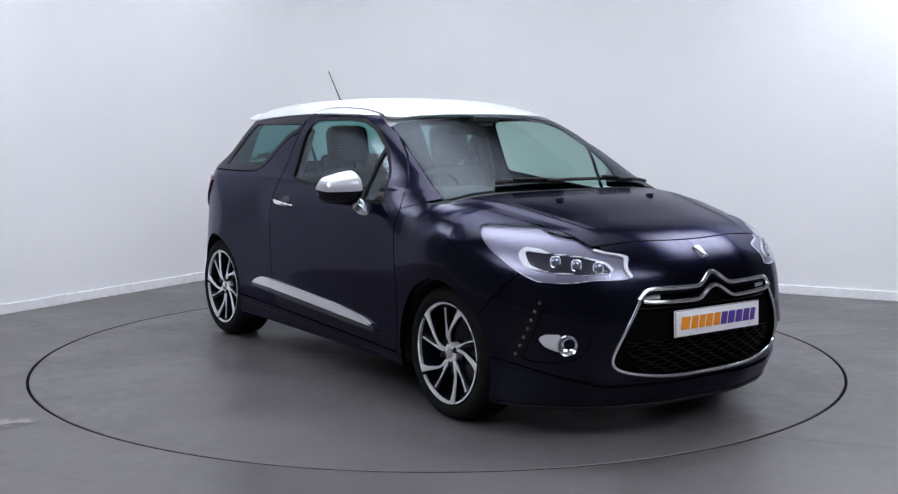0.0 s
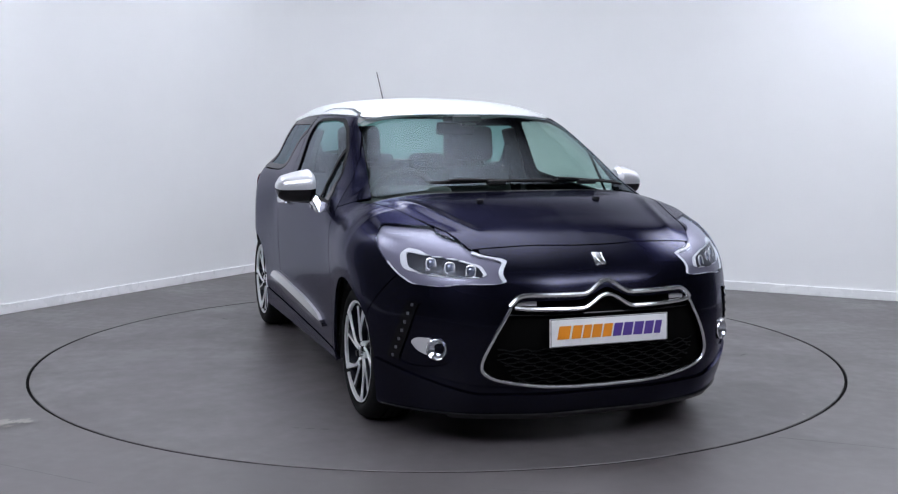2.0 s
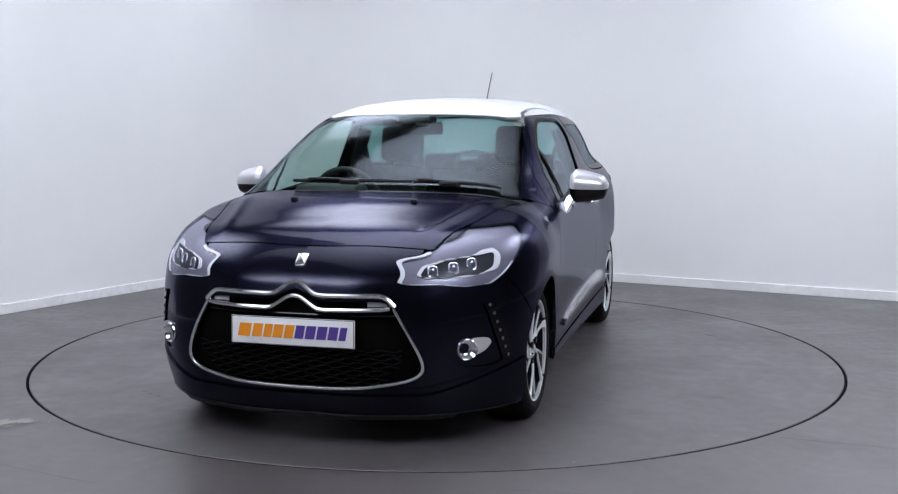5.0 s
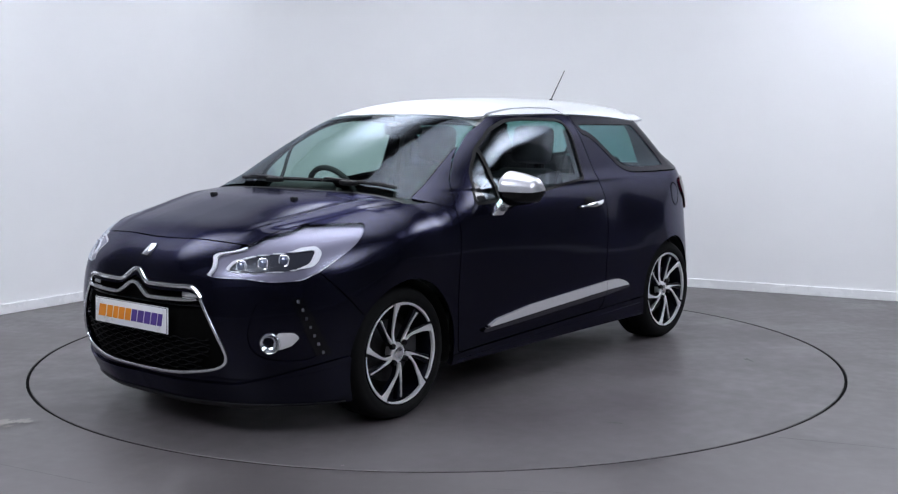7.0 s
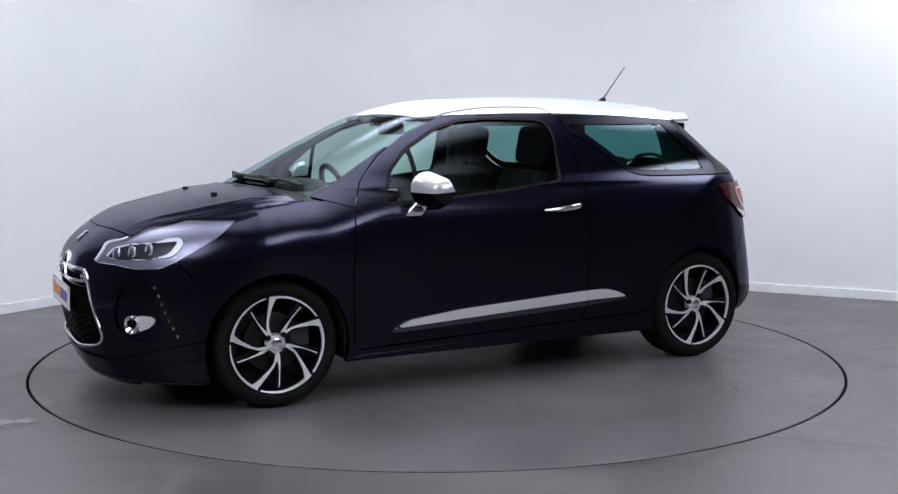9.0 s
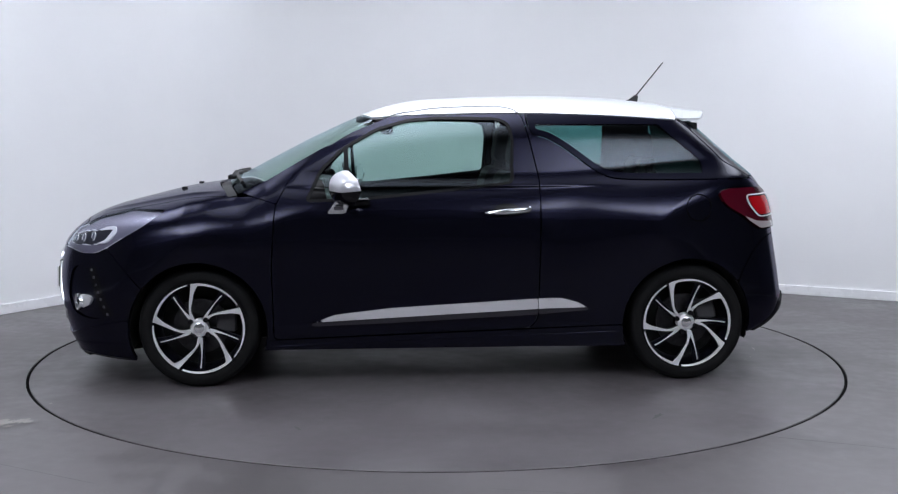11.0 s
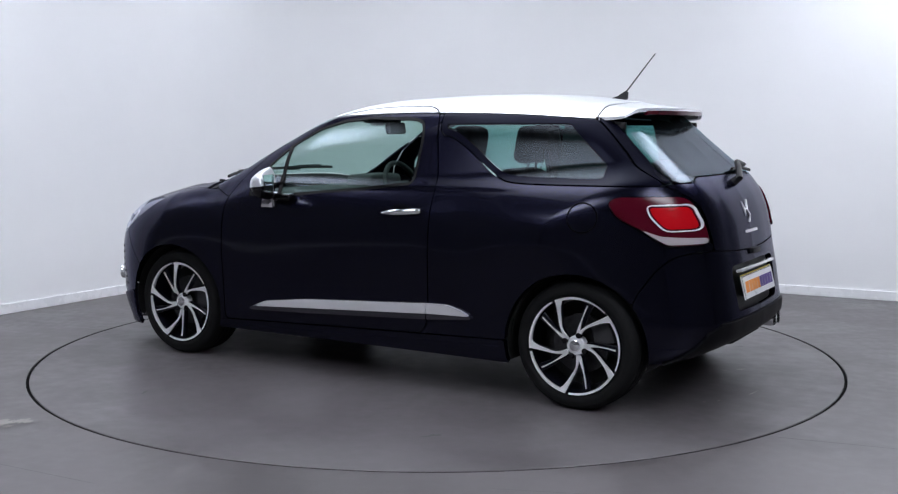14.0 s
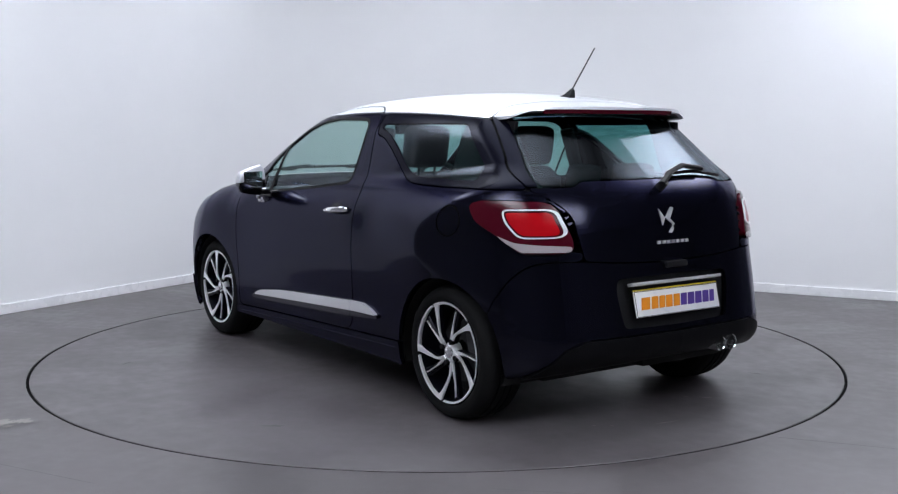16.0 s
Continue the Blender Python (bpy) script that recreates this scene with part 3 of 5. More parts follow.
hood_edge = lambda p: 0.715 - 0.27 * (X(p) - 1.082) - Y(p)
hood_front = lambda p: 1.885 - 0.23 * Y(p) ** 2 - X(p)
hood_back = lambda p: X(p) - (1.20 - 0.22 * Y(p) ** 2)
screen_edge = lambda p: (0.562 + 0.185 * (X(p) - 0.34)) - Y(p)
screen_top = lambda p: X(p) + 0.25 * Y(p) ** 2 - 0.435
screen_base = lambda p: 1.15 - 0.22 * Y(p) ** 2 - X(p)
ROOF_EDGE = soft_curve([(-1.5, 1.316), (-1.22, 1.329), (-0.84, 1.351), (-0.38, 1.362), (0.04, 1.356), (0.29, 1.345), (0.6, 1.32)])
roof_edge = lambda p: Z(p) - ROOF_EDGE(X(p))
TG = soft_curve([(0.66, 0.49), (0.74, 0.49), (0.84, 0.505), (0.94, 0.53), (0.985, 0.575), (1.03, 0.64), (1.06, 0.650), (1.184, 0.612), (1.334, 0.556), (1.42, 0.52)])
tailgate_edge = lambda p: TG(Z(p)) - Y(p)
tailgate_low = lambda p: Z(p) - (0.712 + 0.10 * Y(p) ** 2)
pillar_foot = lambda p: Z(p) - (0.915 + 0.28 * (X(p) - 0.845))
sill_line = lambda p: Z(p) - (0.268 - 0.033 * X(p))
arch_f = lambda p: 0.338 - np.hypot(X(p) - 1.232, Z(p) - 0.292)
arch_r = lambda p: 0.338 - np.hypot(X(p) + 1.232, Z(p) - 0.292)
nose_seam = lambda p: X(p) - (1.50 + 0.9 * np.maximum(Z(p) - 0.5, 0))
tail_bumper = outline([(-1.47, 0.10), (-1.50, 0.52), (-1.60, 0.675), (-1.68, 0.735), (-2.2, 0.74), (-2.2, 0.1)], "xz", 0.06)
door_shape = outline([(0.848, 0.905), (0.785, 1.03), (0.66, 1.152), (0.485, 1.263), (0.24, 1.362), (0.05, 1.389), (-0.13, 1.398), (-0.312, 1.397), (-0.371, 1.378), (-0.397, 1.347), (-0.433, 1.206), (-0.465, 1.06), (-0.471, 0.98), (-0.463, 0.394), (-0.452, 0.315), (-0.405, 0.282), (0.86, 0.240), (0.868, 0.6)], "xz", 0.03)
door_window = outline([(0.70, 0.925), (0.627, 1.081), (0.518, 1.186), (0.344, 1.284), (0.192, 1.328), (0.036, 1.341), (-0.267, 1.336), (-0.325, 1.313), (-0.344, 1.234), (-0.335, 1.012), (-0.01, 0.975), (0.407, 0.935)], "xz", 0.03)
divider = lambda p: 0.011 - np.abs(X(p) - (0.488 + 0.06 * (Z(p) - 0.93)))
quarter_glass = outline([(-0.408, 1.38), (-0.438, 1.251), (-0.511, 1.243), (-0.60, 1.19), (-0.675, 1.135), (-0.764, 1.068), (-0.838, 1.034), (-0.95, 1.027), (-1.14, 1.026), (-1.7, 1.031), (-1.7, 1.38)], "xz", 0.05)
quarter_clear = lambda p: np.minimum(quarter_glass(p) - 0.035, np.minimum(1.305 - Z(p), X(p) + 1.32 - 1.15 * np.maximum(Z(p) - 1.12, 0)))
headlamp_shape = outline([(1.385, 0.885), (1.50, 0.802), (1.60, 0.745), (1.68, 0.698), (1.745, 0.666), (1.850, 0.664), (1.895, 0.676), (1.976, 0.680), (1.910, 0.772), (1.855, 0.790), (1.755, 0.838), (1.58, 0.880)], "xz", 0.02)
headlamp = lambda p: np.minimum(headlamp_shape(p), Y(p) - 0.33)
beside_lamp = lambda p: 0.0029 - headlamp(p)
lamp_c_outer = outline([(1.60, 0.812), (1.66, 0.725), (1.74, 0.695), (1.875, 0.684), (1.957, 0.698), (1.903, 0.760), (1.837, 0.785)], "xz", 0.02)
lamp_c_inner = outline([(1.655, 0.792), (1.70, 0.735), (1.76, 0.713), (1.878, 0.704), (1.930, 0.711), (1.893, 0.748), (1.832, 0.769)], "xz", 0.015)
taillamp = outline([(-1.375, 0.962), (-1.425, 0.982), (-1.56, 0.984), (-1.665, 0.980), (-1.70, 0.94), (-1.745, 0.841), (-1.76, 0.768), (-1.625, 0.766), (-1.523, 0.838), (-1.42, 0.892)], "xz", 0.03)
tail_ring = outline([(-1.528, 0.950), (-1.692, 0.952), (-1.738, 0.858), (-1.728, 0.828), (-1.612, 0.826), (-1.546, 0.896)], "xz", 0.03)
tail_core = shrink(tail_ring, 0.0125)
tail_white = outline([(-1.505, 0.852), (-1.60, 0.815), (-1.70, 0.806), (-1.752, 0.802), (-1.755, 0.772), (-1.628, 0.770), (-1.56, 0.81)], "xz", 0.012)
grille = outline([(-0.05, 0.66), (0.0, 0.66), (0.10, 0.612), (0.36, 0.612), (0.405, 0.585), (0.455, 0.49), (0.497, 0.40), (0.508, 0.345), (0.47, 0.306), (0.39, 0.287), (0.28, 0.27), (0.10, 0.262), (-0.05, 0.261)], "yz", 0.03)
fog_pocket = outline([(0.62, 0.60), (0.725, 0.595), (0.772, 0.45), (0.782, 0.35), (0.70, 0.335), (0.61, 0.36), (0.585, 0.44)], "yz", 0.05)
plate_recess = outline([(-0.1, 0.655), (0.335, 0.65), (0.345, 0.60), (0.32, 0.455), (0.30, 0.445), (-0.1, 0.44)], "yz", 0.03)
diffuser_line = lambda p: (0.412 - 0.35 * np.maximum(Y(p) - 0.5, 0) - 1.0 * np.maximum(Y(p) - 0.6, 0)) - Z(p)

RX, RZ = (-1.95, 2.1), (0.14, 1.5)
# middle panels
hood = skin("hood", M["paint"], "top", (0.98, 1.93), (-0.75, 0.75), 0.015, [hood_edge, hood_front, hood_back, beside_lamp], car, label="dark metallic blue hood", gap=0.003)
skin("cowl", M["black"], "top", (0.9, 1.26), (-0.74, 0.74), 0.012, [flip(hood_back), flip(screen_base), lambda p: 0.69 - Y(p)], car, lift=-0.012, depth=0.02)
windscreen = skin("windscreen", M["glass_front"], "top", (0.25, 1.25), (-0.72, 0.72), 0.015, [screen_edge, screen_top, screen_base], car, depth=0.005, label="green-tinted windscreen", lift=-0.003)
roof = skin("roof", M["roof"], "top", (-1.24, 0.47), (-0.66, 0.66), 0.014, [flip(screen_top), roof_edge, lambda p: np.maximum(-door_shape(p), 0.5 - Y(p)), lambda p: X(p) + 1.222], car, label="white painted roof", gap=0.003)
skin("headlining", M["lining"], "top", (-1.2, 0.36), (-0.56, 0.56), 0.04, [lambda p: Z(p) - 1.30], car, lift=-0.03, depth=0)
nose = skin("front_bumper", M["paint"], "front", (-1.12, 1.12), (0.11, 0.93), 0.0125, [nose_seam, beside_lamp, flip(grille), flip(arch_f), flip(fog_pocket), lambda p: np.maximum(np.maximum(0.72 - Z(p), -hood_front(p)), -hood_edge(p))], car, label="dark blue front bumper")
tailgate = skin("tailgate", M["paint"], "behind", (-0.68, 0.68), (0.70, 1.07), 0.0125, [tailgate_edge, tailgate_low, flip(taillamp), lambda p: 1.052 + 0.012 * np.tanh((0.43 - Y(p)) * 40) - Z(p)], car, label="dark blue tailgate with chrome badges")
rear_glass = skin("rear_window", M["glass_dark"], "behind", (-0.68, 0.68), (1.03, 1.36), 0.0125, [lambda p: tailgate_edge(p) - 0.05, lambda p: -1.225 - X(p), lambda p: Z(p) - (1.052 + 0.012 * np.tanh((0.43 - Y(p)) * 40))], tailgate, label="dark tinted rear window", depth=0.005)
for s in (1, -1):
    skin("window_band", M["frit"], "behind", (0.3, 0.68), (1.03, 1.36), 0.0125, [tailgate_edge, lambda p: 0.05 - tailgate_edge(p), lambda p: -1.225 - X(p), lambda p: Z(p) - (1.052 + 0.012 * np.tanh((0.43 - Y(p)) * 40))], tailgate, s, lift=0.001)
rear_bumper = skin("rear_bumper", M["paint"], "rear", (-1.25, 1.25), (0.2, 0.77), 0.0125, [tail_bumper, lambda p: -np.minimum(tailgate_low(p), tailgate_edge(p)), flip(taillamp), flip(arch_r), flip(diffuser_line), flip(plate_recess)], car, label="dark blue rear bumper")
skin("diffuser", M["seal"], "rear", (-1.2, 1.2), (0.19, 0.42), 0.0125, [diffuser_line, lambda p: -1.60 - X(p), flip(arch_r)], car, lift=0.010, depth=0.03, label="dark grey plastic lower bumper trim")
skin("plate_pocket", M["black"], "behind", (-0.37, 0.37), (0.42, 0.68), 0.02, [shrink(plate_recess, -0.008)], rear_bumper, lift=-0.03, depth=0)
skin("grille", M["gap"], "ahead", (-0.54, 0.54), (0.24, 0.68), 0.015, [shrink(grille, -0.01)], car, lift=-0.028, depth=0, label="black front grille")
lip_line = lambda p: 0.238 + 0.11 * np.clip((Y(p) - 0.5) / 0.34, 0, 1) ** 1.3 - Z(p)
skin("bumper_lip", M["paint"], "front", (-1.1, 1.1), (0.11, 0.36), 0.0125, [lip_line, nose_seam, flip(arch_f)], nose, lift=0.010, depth=0.012, gap=0)
skin("chin", M["black"], "front", (-0.95, 0.95), (0.11, 0.18), 0.0125, [lambda p: 0.158 - Z(p), nose_seam, flip(arch_f)], nose, lift=0.016, depth=0.02)

# dark backing added behind the rear pillar seam so no light shows through
for s in (1, -1):
    skin("pillar_lining", M["liner"], "rear", (0.55, 1.45), (1.02, 1.36), 0.02, [lambda p: 0.085 - np.abs(tailgate_edge(p) + 0.01), lambda p: X(p) + 1.62], car, s, lift=-0.022, depth=0, gap=0)
doors, quarters = {}, {}
for s, word in ((1, "left"), (-1, "right")):
    skin("fender", M["paint"], "roll", (0.8, 1.88), (-0.45, 1.2), 0.0125, [lambda p: -door_shape(p), lambda p: X(p) - 0.7, flip(nose_seam), flip(arch_f), beside_lamp, flip(hood_edge), flip(pillar_foot), lambda p: Z(p) - 0.2], car, s)
    skin("windscreen_pillar", M["paint"], "roll", (0.2, 1.2), (0.35, 1.2), 0.01, [pillar_foot, flip(door_shape), flip(screen_edge), flip(roof_edge), lambda p: X(p) - 0.2, lambda p: np.maximum(-hood_back(p), -hood_edge(p))], car, s, gap=0.0016)
    door = skin("door", M["paint"], "side", (-0.5, 0.9), (0.22, 1.37), 0.0125, [door_shape, flip(door_window), flip(roof_edge)], car, s, label="dark blue front door, closed")
    doors[s] = door
    skin("door_top", M["roof"], "side", (-0.45, 0.36), (1.32, 1.42), 0.008, [door_shape, roof_edge], door, s, gap=0.004, label="white upper door frame")
    skin("window_seal", M["seal"], "side", (-0.4, 0.76), (0.9, 1.36), 0.008, [lambda p: door_window(p) + 0.004, lambda p: np.maximum(0.010 - door_window(p), divider(p))], door, s, lift=0.001, depth=0.006, gap=0)
    skin("door_glass", M["glass"], "side", (-0.4, 0.76), (0.9, 1.36), 0.0125, [door_window], door, s, lift=-0.008, depth=0, gap=0, label="green-tinted door window")
    sail = outline([(0.72, 0.90), (0.640, 1.035), (0.615, 1.03), (0.585, 0.90)], "xz", 0.02)
    skin("mirror_sail", M["gloss_black"], "side", (0.55, 0.74), (0.9, 1.06), 0.008, [sail, door_window], door, s, lift=-0.004, depth=0, gap=0)
    skin("door_lining", M["dash"], "side", (-0.46, 0.84), (0.26, 1.05), 0.03, [door_shape, lambda p: 0.945 - 0.06 * X(p) - Z(p)], door, s, lift=-0.07, depth=0)
    quarter = skin("rear_wing", M["paint"], "side", (-1.78, -0.36), (0.2, 1.4), 0.0125, [flip(door_shape), lambda p: -0.3 - X(p), flip(quarter_glass), flip(taillamp), flip(tail_bumper), flip(arch_r), lambda p: -tailgate_edge(p), flip(roof_edge), sill_line], car, s)
    quarters[s] = quarter
    skin("quarter_window_band", M["frit"], "side", (-1.6, -0.38), (1.0, 1.39), 0.0125, [quarter_glass, flip(quarter_clear), lambda p: -tailgate_edge(p), flip(roof_edge)], quarter, s, lift=0.001, label="glossy black border of the rear side window")
    skin("quarter_window", M["glass_dark"], "side", (-1.5, -0.4), (1.02, 1.36), 0.0125, [quarter_clear], quarter, s, gap=-0.001, depth=0, lift=-0.002, label="dark green privacy glass")
    skin("side_skirt", M["paint"], "side", (-0.95, 0.95), (0.190, 0.31), 0.0125, [flip(sill_line), flip(arch_f), flip(arch_r)], car, s, lift=0.004, depth=0.03)
    skin("rear_lining", M["dash"], "side", (-1.5, -0.48), (0.3, 1.02), 0.03, [flip(arch_r), lambda p: 1.0 - Z(p)], quarter, s, lift=-0.08, depth=0)
    # side moulding in satin chrome; the lower half's shade is put into darker chrome
    trim_shape = outline([(0.684, 0.318), (0.561, 0.364), (0.282, 0.395), (-0.10, 0.416), (-0.455, 0.436), (-0.58, 0.438), (-0.661, 0.416), (-0.726, 0.379), (-0.455, 0.356), (-0.1, 0.339), (0.284, 0.321), (0.66, 0.308)], "xz", 0.02)
    mid_line = lambda p: Z(p) - (0.362 - 0.05 * X(p) - 0.03 * np.maximum(-0.5 - X(p), 0))
    for host, end in ((door, lambda p: X(p) + 0.456), (quarter, lambda p: -X(p) - 0.460)):
        strip = skin("side_moulding", M["satin"], "side", (-0.75, 0.72), (0.29, 0.45), 0.008, [trim_shape, end, mid_line], host, s, lift=0.016, depth=0.018, label="satin chrome side moulding", gap=0.0)
        skin("moulding_lower", M["chrome_shade"], "side", (-0.75, 0.72), (0.29, 0.45), 0.008, [trim_shape, end, flip(mid_line)], host, s, lift=0.014, depth=0.016, gap=0.0)
    if s > 0:
        ring_flap = lambda p: np.hypot(X(p) + 1.273, Z(p) - 0.888) - 0.066
        skin("fuel_flap", M["gap"], "side", (-1.36, -1.19), (0.80, 0.97), 0.004, [lambda p: 0.003 - np.abs(ring_flap(p))], quarter, s, lift=0.0015, depth=0, gap=0)

    # headlamp
    lamp = skin("headlamp", M["silver"], "front", (0.28, 1.2), (0.64, 0.90), 0.008, [headlamp], car, s, lift=-0.014, depth=0.03, gap=0.0003, label="headlamp with three square lenses and a white light guide")
    skin("lens", M["lens"], "front", (0.28, 1.2), (0.64, 0.90), 0.012, [headlamp], lamp, s, lift=0.001, depth=0.02, gap=0.0003)
    skin("bezel", M["bezel"], "front", (0.28, 1.2), (0.64, 0.90), 0.006, [lambda p: lamp_c_inner(p) + 0.002], lamp, s, lift=-0.0115, depth=0.0, gap=0)
    skin("light_guide", M["white"], "front", (0.28, 1.2), (0.64, 0.90), 0.006, [lamp_c_outer, flip(lamp_c_inner), lambda p: 0.0045 + 0.0165 * np.clip((1.735 - X(p)) / 0.07, 0, 1) + lamp_c_inner(p)], lamp, s, lift=-0.007, depth=0.008, gap=0, label="white light guide")
    for k, (lx, lz) in enumerate(((1.775, 0.748), (1.838, 0.736), (1.893, 0.727))):
        q = cast("side", np.array([lx]), np.array([lz]))[0]
        nrm = Vector((0.8, 0.55 * s, 0.2)).normalized()
        m = Matrix.Translation(Vector((q[0], q[1] * s, q[2])) - nrm * 0.016) @ nrm.to_track_quat("Z", "Y").to_matrix().to_4x4()
        bm = bmesh.new()
        ring = [m @ Vector((0.0195 * math.copysign(abs(math.cos(a)) ** 0.7, math.cos(a)), 0.0225 * math.copysign(abs(math.sin(a)) ** 0.7, math.sin(a)), 0.008)) for a in np.linspace(0, 2 * math.pi, 29)[:-1]]
        tube(bm, ring, 0.0032, 6, closed=True)
        module = part("lamp_module", bm, M["satin"], lamp)
        bm = bmesh.new()
        bmesh.ops.create_uvsphere(bm, u_segments=20, v_segments=10, radius=1.0, matrix=m @ Matrix.Translation((0, 0, 0.003)) @ Matrix.Diagonal((0.018, 0.021, 0.009, 1)))
        part("projector_lens", bm, M["lens_solid"], module)
    skin("lamp_edge", M["white"], "front", (0.28, 1.2), (0.64, 0.90), 0.005, [headlamp, lambda p: 0.0042 - headlamp_shape(p), lambda p: 0.80 - Z(p), lambda p: X(p) - 1.6], lamp, s, lift=-0.004, depth=0.008, gap=0)
    # tail lamp
    tail = skin("tail_lamp", M["red_dark"], "rear", (0.5, 1.2), (0.74, 1.0), 0.008, [taillamp], car, s, lift=0.012, depth=0.03, label="dark red tail lamp with a white ring")
    skin("ring", M["white"], "rear", (0.5, 1.2), (0.74, 1.0), 0.005, [tail_ring, flip(tail_core)], tail, s, lift=0.017, depth=0.01, label="white ring")
    skin("red_core", M["red"], "rear", (0.5, 1.2), (0.74, 1.0), 0.008, [tail_core], tail, s, lift=0.0135, depth=0.0, label="bright red centre")
    skin("reverse_light", M["clear_strip"], "rear", (0.5, 1.2), (0.74, 1.0), 0.006, [tail_white, flip(tail_ring)], tail, s, lift=0.0145, depth=0.004, label="clear reversing light")
    # fog lamp in its pocket
    skin("fog_pocket", M["paint"], "front", (0.48, 1.3), (0.3, 0.63), 0.015, [shrink(fog_pocket, -0.008)], nose, s, lift=-0.008, depth=0, gap=0)
    fx, fy, fz = 1.852, 0.655 * s, 0.415
    way = Vector((0.86, 0.50 * s, 0.03)).normalized()
    m = Matrix.Translation((fx, fy, fz)) @ way.to_track_quat("Y", "Z").to_matrix().to_4x4()
    bm = bmesh.new()
    lathe(bm, [(0.043, -0.06), (0.043, 0.006), (0.040, 0.010), (0.035, 0.007), (0.032, 0.001), (0.016, -0.010), (0.0, -0.012)], 28, m)
    fog = part("fog_lamp", bm, M["chrome"], nose, "round fog lamp in a chrome bezel")
    bm = bmesh.new()
    lathe(bm, [(0.0, 0.010), (0.020, 0.009), (0.034, 0.006)], 24, m)
    part("fog_lens", bm, M["lens"], fog)
    cover = outline([(0.675, 0.458), (0.722, 0.456), (0.735, 0.438), (0.715, 0.405), (0.675, 0.385)], "yz", 0.012)
    skin("fog_cover", M["satin"], "ahead", (0.64, 0.75), (0.36, 0.48), 0.005, [cover], fog, s, lift=0.004, depth=0.012, gap=0)
    for k in range(7):
        u = k / 6
        a = cast("ahead", np.array([0.728 + 0.056 * u ** 0.8]), np.array([0.585 - 0.215 * u]))[0]
        nn = body_normal(a[None])[0]
        m = Matrix.Translation(Vector((a[0], a[1] * s, a[2])) + Vector((nn[0], nn[1] * s, nn[2])) * 0.001) @ Vector((nn[0], nn[1] * s, nn[2])).to_track_quat("Z", "Y").to_matrix().to_4x4()
        bm = bmesh.new()
        box(bm, (-0.006, -0.007, -0.006), (0.006, 0.007, 0.003), 0.002, 2, m)
        part("daytime_light", bm, M["led"], nose)
    skin("light_strip", M["gloss_black"], "ahead", (0.70, 0.81), (0.34, 0.62), 0.006, [lambda p: 0.020 - np.abs(Y(p) - (0.728 + 0.056 * np.clip((0.585 - Z(p)) / 0.215, 0, 1) ** 0.8)), lambda p: 0.602 - Z(p), lambda p: Z(p) - 0.355], nose, s, lift=0.0005, depth=0.004)


# ---------- wheels ----------
def polar(r, deg, y):
    a = radians(deg)
    return Vector((-r * math.cos(a), y, r * math.sin(a)))


def ribbon(bm, left, right, y_face, thick, steps=14):
    """A solid spoke between two edges, given as (radius, degrees) keys."""
    def line(keys):
        rs, ds = [k[0] for k in keys], [k[1] for k in keys]
        return [(rs[0] + (rs[-1] - rs[0]) * i / steps, float(soft_curve(list(zip(rs, ds)))(rs[0] + (rs[-1] - rs[0]) * i / steps))) for i in range(steps + 1)]
    L, R = line(left), line(right)
    rows = []
    for (r0, a0), (r1, a1) in zip(L, R):
        y = y_face(0.5 * (r0 + r1))
        rows.append([bm.verts.new(polar(r0, a0, y - thick)), bm.verts.new(polar(r0, a0, y - 0.003)), bm.verts.new(polar(r0, a0 + (a1 - a0) * 0.08, y)),
                     bm.verts.new(polar(r1, a1 - (a1 - a0) * 0.08, y)), bm.verts.new(polar(r1, a1, y - 0.003)), bm.verts.new(polar(r1, a1, y - thick))])
    for A, B in zip(rows, rows[1:]):
        for i in range(6):
            j = (i + 1) % 6
            bm.faces.new([A[i], A[j], B[j], B[i]])
    bm.faces.new(rows[0])
    bm.faces.new(rows[-1][::-1])


